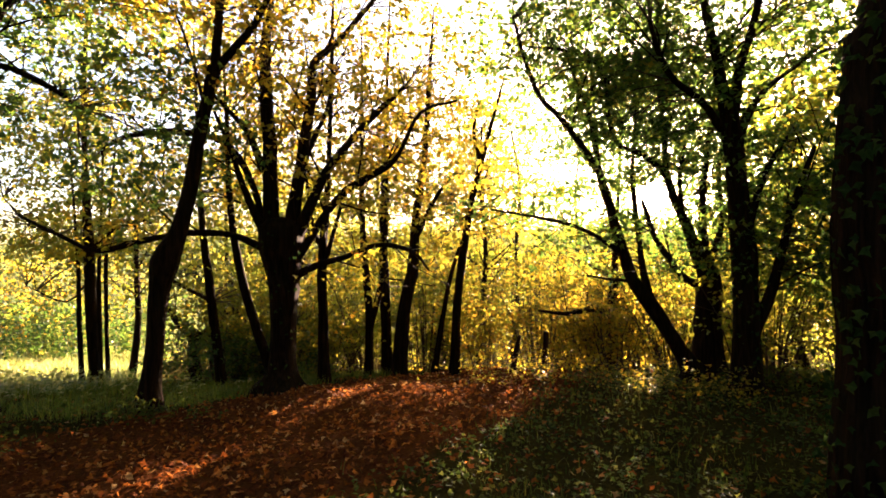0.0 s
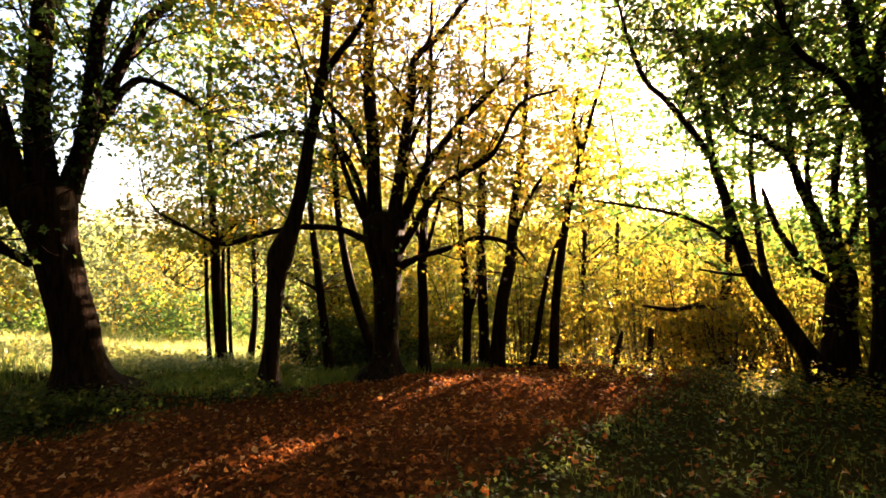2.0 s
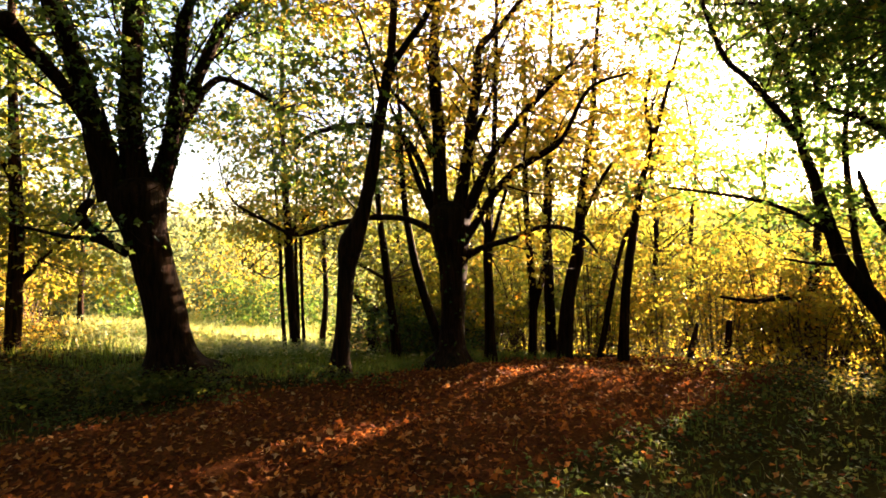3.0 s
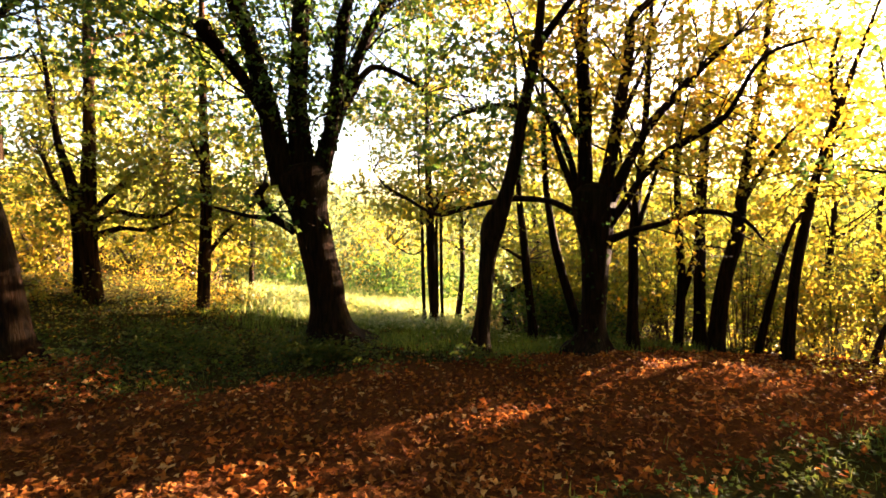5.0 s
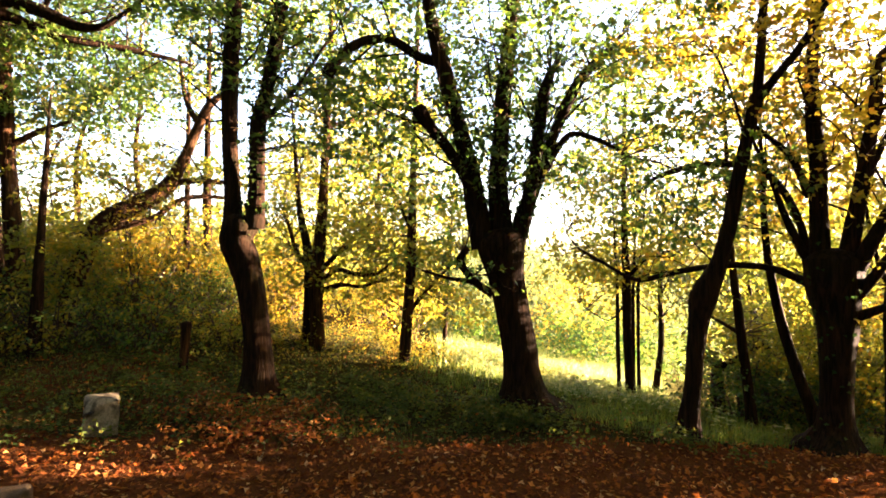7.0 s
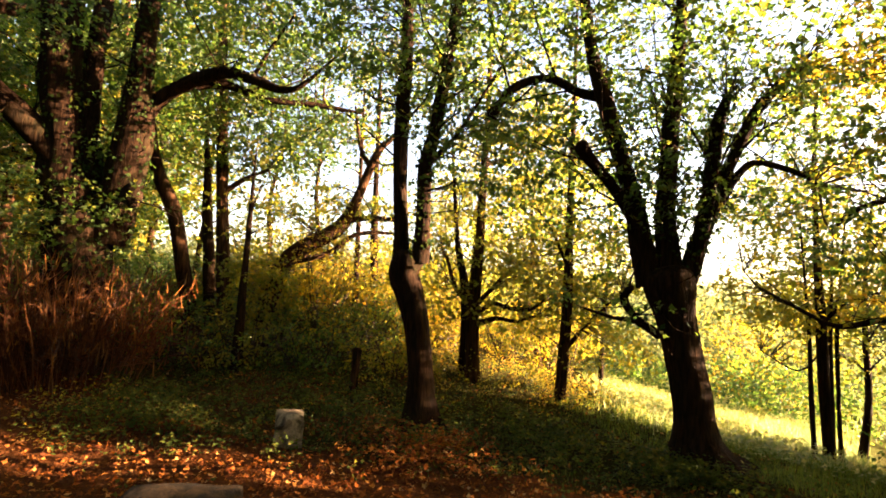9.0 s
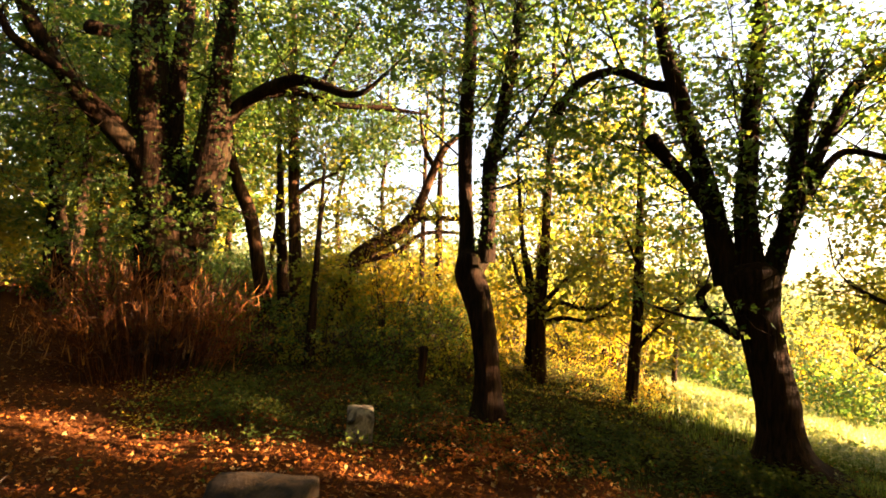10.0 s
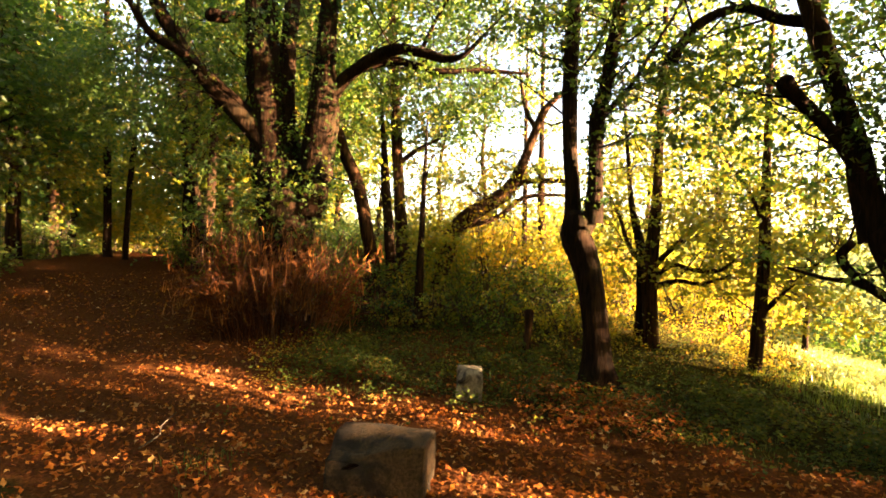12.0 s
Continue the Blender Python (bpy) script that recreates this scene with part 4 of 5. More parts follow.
t = begin("slim_tree", (-1.81, 8.14, -0.12), "slim upright tree behind the path", [(0.00, 0.00, 0.00, 0.096), (-0.01, -0.01, 0.86, 0.079), (-0.02, -0.02, 1.64, 0.079), (0.06, -0.02, 2.60, 0.052), (0.13, -0.03, 3.91, 0.035), (0.17, -0.04, 5.13, 0.026), (0.20, -0.04, 6.18, 0.010)], None, 0.35, 8, "slim trees of the wood edge")
limb(t, (-0.01, -0.02, 1.55, 0.044), (0.12, -0.13, 1.90, 0.034), (0.32, -0.29, 2.48, 0.025))
limb(t, (-0.01, -0.02, 1.82, 0.035), (-0.19, 0.07, 2.35, 0.027), (-0.32, 0.22, 3.09, 0.018))
leaf_out(t, LEAF_GOLD, 0.077, 4.5, 8, 0.7, [((0.2, 0.5, 3.6), (1.3, 1.1, 1.1), 31), ((-0.3, 1.0, 1.4), (0.9, 0.6, 0.9), 25)])
t = begin("slim_tree", (-1.39, 9.92, -0.44), "slim forked dark tree at the wood edge", [(0.00, 0.00, 0.00, 0.084), (0.02, -0.01, 1.00, 0.074), (-0.05, -0.03, 2.05, 0.063), (-0.09, -0.05, 3.10, 0.053), (-0.07, -0.07, 4.89, 0.032), (-0.06, -0.08, 6.15, 0.013)], None, 0.35, 8, "slim trees of the wood edge")
limb(t, (0.04, -0.00, 0.79, 0.063), (0.28, 0.06, 1.84, 0.053), (0.34, 0.13, 3.00, 0.043), (0.37, 0.20, 4.30, 0.021))
leaf_out(t, LEAF_LIME, 0.082, 6.0, 8, 0.7, [((0.1, 0.5, 3.2), (1.3, 1.1, 1.1), 48)])
t = begin("slim_tree", (-1.11, 10.56, -0.54), "slim dark tree among close neighbours", [(0.00, 0.00, 0.00, 0.123), (-0.04, -0.02, 1.58, 0.100), (-0.06, -0.04, 2.92, 0.067), (-0.00, -0.05, 4.48, 0.045), (0.07, -0.06, 6.04, 0.033), (0.13, -0.07, 7.38, 0.013)], None, 0.35, 8, "slim trees of the wood edge")
t = begin("slim_tree", (-0.78, 9.49, -0.35), "dark leaning tree at the wood edge with yellow leaves", [(0.00, 0.00, 0.00, 0.140), (0.09, 0.00, 1.05, 0.120), (0.25, 0.01, 1.85, 0.110), (0.31, 0.01, 2.64, 0.080), (0.50, 0.02, 4.04, 0.060), (0.58, 0.02, 5.24, 0.040), (0.67, 0.02, 6.43, 0.012)], None, 0.35, 8, "slim trees of the wood edge")
limb(t, (0.28, 0.01, 2.24, 0.050), (0.61, -0.07, 2.93, 0.039), (0.95, -0.21, 3.39, 0.019))
leaf_out(t, LEAF_GOLD, 0.082, 6.0, 8, 0.8, [((0.3, 0.5, 3.9), (1.3, 1.2, 1.2), 40), ((0.2, 0.3, 5.4), (1.1, 1.1, 0.9), 22), ((1.0, 0.3, 5.3), (1.2, 0.9, 0.7), 31), ((1.0, 0.2, 3.6), (0.4, 0.4, 0.3), 5)])
t = begin("slim_tree", (0.18, 9.32, -0.25), "thin leaning tree against the bright sky", [(0.00, 0.00, 0.00, 0.087), (0.05, -0.00, 0.97, 0.077), (0.16, 0.00, 1.84, 0.077), (0.32, 0.01, 2.80, 0.058), (0.52, 0.03, 3.57, 0.048), (0.74, 0.05, 4.35, 0.029), (1.06, 0.08, 5.46, 0.012)], None, 0.35, 8, "slim trees of the wood edge")
limb(t, (0.50, 0.03, 3.48, 0.039), (0.39, 0.09, 4.08, 0.029), (0.50, 0.22, 4.65, 0.020))
leaf_out(t, LEAF_GOLD, 0.077, 5.2, 8, 0.6, [((0.1, 0.4, 2.3), (1.0, 0.9, 0.9), 37), ((0.9, 0.5, 3.3), (0.7, 0.6, 0.5), 11)])
t = begin("slim_tree", (-0.18, 10.08, -0.46), "slim young tree stem among the wood edge", [(0.00, 0.00, 0.00, 0.063), (0.17, 0.01, 1.00, 0.053), (0.35, 0.03, 1.84, 0.042), (0.62, 0.06, 2.57, 0.032), (1.06, 0.10, 3.75, 0.013)], None, 0.35, 8, "slim trees of the wood edge")
leaf_out(t, LEAF_LIME, 0.082, 4.2, 8, 0.6, ())
t = begin("slim_tree", (3.44, 11.08, -0.70), "short dark tree with a level bare arm", [(0.00, 0.00, 0.00, 0.110), (0.04, -0.01, 1.05, 0.121), (0.07, -0.01, 1.71, 0.088), (0.12, -0.01, 2.59, 0.055), (0.21, -0.02, 3.92, 0.033), (0.30, -0.02, 5.24, 0.013)], None, 0.35, 8, "slim trees of the wood edge")
limb(t, (0.02, -0.01, 1.16, 0.055), (-0.51, -0.20, 1.23, 0.055), (-0.99, -0.45, 1.18, 0.043), (-1.61, -0.74, 1.28, 0.021))
limb(t, (0.07, -0.00, 1.18, 0.055), (0.64, 0.28, 1.19, 0.045), (1.27, 0.66, 1.09, 0.035))
limb(t, (0.09, -0.01, 1.60, 0.044), (-0.06, 0.05, 1.93, 0.033), (-0.36, 0.13, 2.10, 0.023))
leaf_out(t, LEAF_LIME, 0.077, 3.4, 8, 0.55, [((0.0, 0.5, 2.5), (1.2, 1.0, 0.7), 48)])
t = begin("slim_tree", (-9.80, 4.60, 0.30), "tree with level crooked arms, golden sunlight put into paler bark", [(0.00, 0.00, 0.00, 0.137), (0.01, -0.07, 1.18, 0.137), (0.03, -0.03, 2.23, 0.116), (0.05, -0.01, 3.28, 0.084), (0.07, -0.00, 4.34, 0.074), (0.08, 0.02, 5.39, 0.053), (0.10, 0.00, 6.65, 0.042), (0.12, -0.01, 7.91, 0.013)], BARK_LIT, 0.35, 8, "slim trees of the wood edge")
limb(t, (0.02, -0.02, 1.26, 0.053), (0.16, 0.28, 1.51, 0.042), (0.34, 0.56, 1.44, 0.041), (0.55, 0.91, 1.44, 0.040), (0.76, 1.08, 1.63, 0.020))
limb(t, (0.01, -0.02, 1.09, 0.053), (0.16, 0.40, 1.22, 0.042), (0.34, 0.73, 1.19, 0.031), (0.56, 1.12, 1.35, 0.020))
limb(t, (0.07, 0.02, 4.28, 0.053), (0.02, 0.58, 4.55, 0.032), (-0.07, 1.32, 4.87, 0.022))
limb(t, (0.01, -0.08, 1.39, 0.053), (-0.22, -0.37, 1.80, 0.043), (-0.52, -0.48, 2.46, 0.033))
limb(t, (0.02, 0.02, 1.50, 0.053), (0.16, 0.37, 1.93, 0.042), (0.35, 0.90, 2.46, 0.021))
leaf_out(t, LEAF_LIME, 0.087, 5.1, 8, 0.9, [((-0.3, 0.3, 3.2), (1.6, 1.6, 1.2), 60), ((-0.3, 0.6, 1.7), (1.9, 1.9, 0.7), 60), ((-0.6, 0.6, 6.0), (1.6, 1.6, 1.3), 56)])
t = begin("slim_tree", (-10.20, 4.58, 0.30), "slim young tree stem among the wood edge", [(0.00, 0.00, 0.00, 0.109), (0.02, -0.01, 1.15, 0.098), (0.02, -0.08, 1.91, 0.087), (0.01, -0.27, 2.67, 0.055), (0.01, -0.41, 3.87, 0.033), (0.01, -0.56, 5.17, 0.013)], None, 0.35, 8, "slim trees of the wood edge")
leaf_out(t, LEAF_LIME, 0.082, 4.2, 8, 0.6, ())
t = begin("slim_tree", (-8.47, 5.65, -0.13), "slim tree at the foot of the slope", [(0.00, 0.00, 0.00, 0.111), (0.02, 0.07, 0.98, 0.102), (0.05, 0.11, 2.09, 0.093), (0.06, 0.09, 3.29, 0.074), (0.08, 0.08, 4.49, 0.056), (0.10, 0.08, 5.79, 0.046), (0.11, 0.07, 6.90, 0.037), (0.13, 0.06, 8.01, 0.011)], BARK_LIT, 0.35, 8, "slim trees of the wood edge")
limb(t, (0.03, 0.09, 1.16, 0.046), (0.16, 0.37, 1.55, 0.037), (0.35, 0.65, 1.93, 0.027), (0.55, 0.94, 2.30, 0.018))
limb(t, (0.05, 0.11, 2.64, 0.037), (-0.13, -0.12, 3.30, 0.028), (-0.38, -0.27, 3.71, 0.019))
leaf_out(t, LEAF_LIME, 0.087, 6.0, 8, 0.9, [((0.0, 0.5, 2.8), (1.2, 1.2, 0.9), 70), ((-0.6, 0.9, 1.4), (1.3, 1.3, 0.6), 40), ((-0.3, 0.3, 5.0), (1.4, 1.4, 1.1), 40)])
t = begin("slim_tree", (-12.34, 0.15, 0.80), "tall straight sunlit trunk in the wood", [(0.00, 0.00, 0.00, 0.177), (0.00, -0.14, 1.38, 0.151), (0.01, -0.30, 2.89, 0.126), (0.02, -0.45, 4.65, 0.114), (0.02, -0.60, 6.41, 0.088), (0.04, -0.70, 7.93, 0.063), (0.05, -0.79, 9.44, 0.015)], BARK_LIT, 0.35, 8, "slim trees of the wood edge")
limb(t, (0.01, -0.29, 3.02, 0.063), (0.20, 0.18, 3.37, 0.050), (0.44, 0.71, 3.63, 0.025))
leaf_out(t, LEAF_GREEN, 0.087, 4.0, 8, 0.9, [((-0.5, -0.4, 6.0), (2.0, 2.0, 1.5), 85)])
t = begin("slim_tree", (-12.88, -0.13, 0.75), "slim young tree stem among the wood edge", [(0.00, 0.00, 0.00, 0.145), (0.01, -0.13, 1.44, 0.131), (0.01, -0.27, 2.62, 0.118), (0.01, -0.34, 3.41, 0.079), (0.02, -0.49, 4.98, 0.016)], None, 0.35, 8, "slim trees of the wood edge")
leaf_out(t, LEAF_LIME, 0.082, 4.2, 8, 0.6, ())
t = begin("slim_tree", (-12.42, -0.48, 0.90), "crooked leaning trunk with sunlight put into its bark colour", [(0.00, 0.00, 0.00, 0.164), (-0.01, -0.25, 1.13, 0.151), (-0.03, -0.53, 2.38, 0.151), (-0.06, -0.90, 3.18, 0.139), (-0.08, -1.11, 3.99, 0.114), (-0.07, -1.23, 5.25, 0.088), (-0.05, -1.28, 7.02, 0.063), (-0.03, -1.33, 8.53, 0.015)], BARK_LIT, 0.35, 8, "slim trees of the wood edge")
t = begin("bowed_tree", (-11.77, 0.74, 0.87), "thick bowed limb of a tree reaching over the slope", [(0.00, 0.00, 0.00, 0.157), (0.04, 0.20, 0.98, 0.169), (0.08, 0.43, 1.62, 0.181), (0.14, 0.88, 1.97, 0.181), (0.21, 1.46, 2.42, 0.157), (0.26, 1.73, 2.98, 0.109), (0.29, 1.95, 3.59, 0.097), (0.33, 2.16, 4.15, 0.085), (0.37, 2.51, 4.52, 0.048)], BARK_LIT, 0.35, 8, "slim trees of the wood edge")
limb(t, (0.22, 1.51, 2.51, 0.073), (0.41, 2.01, 2.61, 0.060), (0.66, 2.61, 2.59, 0.035))
limb(t, (0.08, 0.47, 1.57, 0.073), (0.11, 1.26, 1.81, 0.061), (0.08, 1.87, 2.28, 0.049), (0.08, 2.83, 2.39, 0.025))
limb(t, (0.30, 2.00, 3.72, 0.060), (0.20, 1.76, 4.21, 0.049), (0.07, 1.63, 5.10, 0.025))
leaf_out(t, LEAF_LIME, 0.087, 5.1, 8, 0.8, [((-0.4, 0.9, 2.8), (1.3, 1.4, 0.6), 28), ((0.6, -0.1, 0.9), (0.8, 0.7, 0.8), 36)])
t = begin("slim_tree", (-18.69, -10.68, 1.27), "upright trunk deep in the green wood", [(0.00, 0.00, 0.00, 0.179), (0.02, -0.10, 2.23, 0.161), (0.04, -0.20, 4.55, 0.143), (0.07, -0.19, 6.34, 0.125), (0.12, -0.12, 8.85, 0.089), (0.16, -0.06, 10.99, 0.021)], BARK_LIT, 0.35, 8, "slim trees of the wood edge")
limb(t, (0.04, -0.11, 3.39, 0.107), (0.33, 0.56, 4.09, 0.088), (0.80, 1.82, 4.77, 0.052))
leaf_out(t, LEAF_GREEN, 0.097, 5.1, 8, 1.1, [((0.0, 0.0, 5.5), (2.8, 2.8, 2.2), 120)])
t = begin("slim_tree", (-16.67, -10.63, 1.44), "upright trunk beside the rising path", [(0.00, 0.00, 0.00, 0.173), (0.02, -0.03, 1.81, 0.158), (0.04, -0.12, 3.86, 0.142), (0.07, -0.14, 6.07, 0.110), (0.09, -0.22, 7.96, 0.095), (0.11, -0.30, 9.85, 0.019)], BARK_LIT, 0.35, 8, "slim trees of the wood edge")
leaf_out(t, LEAF_GREEN, 0.097, 5.1, 8, 1.1, [((0.0, 0.0, 5.2), (2.6, 2.6, 2.2), 112)])
t = begin("slim_tree", (-22.76, -10.99, 1.35), "slim young tree stem among the wood edge", [(0.00, 0.00, 0.00, 0.155), (0.03, -0.14, 3.31, 0.132), (0.06, -0.33, 6.62, 0.110), (0.10, -0.43, 9.93, 0.088), (0.13, -0.51, 12.57, 0.026)], None, 0.35, 8, "slim trees of the wood edge")
leaf_out(t, LEAF_LIME, 0.082, 4.2, 8, 0.6, ())
t = begin("slim_tree", (-20.54, -9.36, 1.42), "slim young tree stem among the wood edge", [(0.00, 0.00, 0.00, 0.100), (0.04, 0.05, 2.40, 0.100), (0.09, 0.16, 4.61, 0.080), (0.13, 0.12, 7.80, 0.060), (0.16, 0.09, 10.20, 0.024)], None, 0.35, 8, "slim trees of the wood edge")
leaf_out(t, LEAF_LIME, 0.082, 4.2, 8, 0.6, ())
t = begin("slim_tree", (-14.99, -5.12, 1.30), "forked dark trunk beside the path in the wood", [(0.00, 0.00, 0.00, 0.191), (0.00, -0.13, 1.32, 0.177), (-0.00, -0.34, 2.49, 0.147), (-0.01, -0.54, 3.66, 0.132), (-0.01, -0.69, 5.13, 0.103), (0.01, -0.81, 7.18, 0.074), (0.02, -0.91, 8.95, 0.018)], None, 0.35, 8, "slim trees of the wood edge")
limb(t, (0.00, -0.32, 2.64, 0.103), (0.15, -0.17, 3.50, 0.088), (0.36, -0.14, 4.76, 0.058))
leaf_out(t, LEAF_GREEN, 0.097, 5.1, 8, 1.0, [((0.0, 0.0, 5.0), (2.4, 2.4, 2.0), 112)])
t = begin("slim_tree", (-16.03, -5.33, 1.27), "slim young tree stem among the wood edge", [(0.00, 0.00, 0.00, 0.173), (0.03, 0.09, 1.42, 0.158), (0.06, 0.13, 2.69, 0.126), (0.08, 0.13, 4.27, 0.110), (0.11, 0.09, 6.48, 0.079), (0.13, 0.07, 8.37, 0.019)], None, 0.35, 8, "slim trees of the wood edge")
leaf_out(t, LEAF_LIME, 0.082, 4.2, 8, 0.6, ())
t = begin("slim_tree", (-13.01, 3.01, 0.70), "slim young tree stem among the wood edge", [(0.00, 0.00, 0.00, 0.068), (0.02, -0.02, 1.50, 0.068), (0.04, -0.06, 2.87, 0.055), (0.06, -0.11, 4.65, 0.041), (0.08, -0.15, 6.29, 0.016)], None, 0.35, 8, "slim trees of the wood edge")
leaf_out(t, LEAF_LIME, 0.082, 4.2, 8, 0.6, ())
t = begin("slim_tree", (-13.43, 3.67, 0.61), "slim upright tree on the slope", [(0.00, 0.00, 0.00, 0.114), (0.01, -0.09, 1.49, 0.099), (0.02, -0.18, 2.90, 0.085), (0.04, -0.24, 4.89, 0.057), (0.06, -0.29, 6.59, 0.043), (0.08, -0.33, 8.30, 0.017)], None, 0.35, 8, "slim trees of the wood edge")
leaf_out(t, LEAF_LIME, 0.087, 3.0, 8, 0.8, [((0.0, 0.0, 2.0), (1.4, 1.4, 0.8), 26)])
t = begin("slim_tree", (-10.32, 0.27, 0.34), "slim young tree stem among the wood edge", [(0.00, 0.00, 0.00, 0.105), (0.01, 0.00, 0.95, 0.084), (0.03, -0.00, 1.79, 0.063), (0.04, 0.01, 2.74, 0.042), (0.06, 0.02, 4.00, 0.013)], None, 0.35, 8, "slim trees of the wood edge")
leaf_out(t, LEAF_LIME, 0.082, 4.2, 8, 0.6, ())
t = begin("slim_tree", (-11.73, 9.43, 0.23), "slim young tree stem among the wood edge", [(0.00, 0.00, 0.00, 0.066), (0.02, 0.05, 1.05, 0.053), (0.05, 0.10, 2.24, 0.039), (0.07, 0.11, 3.56, 0.026), (0.09, 0.12, 5.13, 0.016)], None, 0.35, 8, "slim trees of the wood edge")
leaf_out(t, LEAF_LIME, 0.082, 4.2, 8, 0.6, ())
begin("dead_stump", (-9.10, 2.02, 0.30), "short broken sunlit stump on the slope", [(0.00, 0.00, 0.00, 0.066), (0.01, 0.02, 0.31, 0.066), (0.01, 0.03, 0.63, 0.085)], BARK_LIT, 0.3, 8)
begin("dead_stump", (1.12, 8.84, -0.32), "short bent dead stem at the thicket edge", [(0.00, 0.00, 0.00, 0.054), (0.05, 0.00, 0.32, 0.045), (0.12, 0.01, 0.63, 0.027)], BARK_LIT, 0.3, 8)
begin("dead_stump", (1.68, 9.22, -0.34), "short broken dead stem at the thicket edge", [(0.00, 0.00, 0.00, 0.056), (0.05, 0.00, 0.33, 0.047), (0.07, 0.00, 0.65, 0.047)], BARK_LIT, 0.3, 8)


# ---- woods behind: a few kinds of tree, repeated ----
def wood_tree(material, height, radius, seed_turn, bark, n=130, size=0.15, place=(0, 0, 0)):
    """A forest tree with a wandering trunk, rising limbs and a loose crown."""
    bend = rng.normal(0, 0.12, (5, 2))
    zs = np.array([0, 0.25, 0.5, 0.75, 1.0]) * height
    pts = [(*(bend[: i + 1].sum(0) * (i > 0)), zs[i], radius * (1 - 0.17 * i)) for i in range(5)]
    made = begin("wood_tree", place, "tall leafy woodland tree with a slim dark trunk", pts, bark, 0.5, 8, "trees of the wood behind")
    for i in range(9):
        z = height * rng.uniform(0.28, 0.85)
        x = np.interp(z, zs, [p[0] for p in pts])
        y = np.interp(z, zs, [p[1] for p in pts])
        w = seed_turn + i * 2.4 + rng.normal(0, 0.3)
        far = rng.uniform(0.9, 2.0) * (1.25 - z / height)
        way = np.array([math.cos(w), math.sin(w), 0])
        limb(made, (x, y, z, radius * 0.34), *[(x + way[0] * far * u, y + way[1] * far * u, z + far * (0.55 * u**0.8) + rng.normal(0, 0.06), radius * (0.3 - 0.2 * u)) for u in (0.35, 0.7, 1.0)])
    leaf_out(made, material, size, 3, 6, 0.8, [((0.1, 0, height * 0.62), (1.9, 1.9, height * 0.34), n), ((0, 0, height), (1.3, 1.3, 0.9), n // 3)], False, 4)
    return made["base"]


def shrub(material, height, wide, stems, n, label, size=0.075, bark=None, place=None):
    """A bush of many thin stems with leaves to the ground."""
    base = new("shrub")
    tagged(base, label, "shrub", "shrubs of the wood edge")
    if place is not None:
        base.location = place
    w = rng.uniform(0, 6.28, stems)
    foot = np.stack([np.cos(w), np.sin(w), 0 * w], -1) * rng.uniform(0.05, 0.3, (stems, 1)) * wide
    foot[:, 2] = -0.15
    top = foot + np.stack([np.cos(w) * rng.uniform(0.1, 0.8, stems) * wide, np.sin(w) * rng.uniform(0.1, 0.8, stems) * wide, height * rng.uniform(0.6, 1.0, stems)], -1)
    mid = 0.5 * (foot + top) + rng.normal(0, 0.12, foot.shape) + np.array([0, 0, 0.15 * height])
    if place is not None:
        clear = np.ones(stems, bool)
        for u in (0.25, 0.5, 0.75, 1.0):
            clear &= ~in_sun_gap((1 - u) ** 2 * foot + 2 * u * (1 - u) * mid + u**2 * top + np.array(place), 0.03)
        if clear.sum() > 4:
            foot, mid, top = foot[clear], mid[clear], top[clear]
            stems = len(foot)
    child("stemwork", mesh_np("stemwork", *thin_stems(foot, mid, top, np.full(stems, 0.016), np.full(stems, 0.004)), bark or TWIG), base, "", "stuff")
    u = rng.uniform(0.25, 1.0, (n, 1))
    pick = rng.integers(0, stems, n)
    on = (1 - u) ** 2 * foot[pick] + 2 * u * (1 - u) * mid[pick] + u**2 * top[pick]
    twigs, leafage = grow_crown([np.c_[on, on[:, :1]]], on + rng.normal(0, 0.22, on.shape), size, 9, material, False, 3, 0.35, 0.03, place)
    child("twigwork", mesh_np("twigwork", *twigs, TWIG), base, "", "stuff")
    child("foliage", mesh_np("foliage", *leafage, material), base, "", "stuff")
    return base


def sow(kinds, spots, low=0.85, high=1.2):
    """Copies of kinds at spots (x, y), each turned and scaled by chance. The originals take the first spots."""
    for i, (x, y) in enumerate(spots):
        s = rng.uniform(low, high)
        m = Matrix.Translation((x, y, float(land(x, y)))) @ Matrix.Rotation(rng.uniform(0, 6.28), 4, "Z") @ Matrix.Diagonal((s, s, s * rng.uniform(0.9, 1.12), 1))
        if i < len(kinds):
            kinds[i].matrix_basis = m
        else:
            copy_thing(kinds[i % len(kinds)], m)


def ring_spots(n, yaw_from, yaw_to, near, far, clear=1.0):
    """Spots spread over a sector round the clearing, yaw in degrees from ahead to the left."""
    out, tries = [], 0
    while len(out) < n and tries < n * 60:
        tries += 1
        w, d = radians(rng.uniform(yaw_from, yaw_to)), math.sqrt(rng.uniform(near**2, far**2))
        x, y = -math.sin(w) * d, math.cos(w) * d
        if path_gap(x, y) < 1.9 or in_sun_gap(np.array([(x, y, float(land(x, y)) + h) for h in (0.8, 1.6, 2.4, 3.2, 4.2)]), 0.75, 0.1).any() and d < 30 or any((x - a) ** 2 + (y - b) ** 2 < clear**2 for a, b in out):
            continue
        out.append((x, y))
    return out


green_kinds = [wood_tree(LEAF_GREEN, h, r, w, BARK_LIT, 95) for h, r, w in ((7.5, 0.13, 0.0), (6.5, 0.10, 1.1), (8.2, 0.15, 2.0))]
lime_kinds = [wood_tree(LEAF_LIME, h, r, w, BARK, 85) for h, r, w in ((5.8, 0.08, 0.4), (6.6, 0.10, 1.7), (5.0, 0.07, 2.9))]
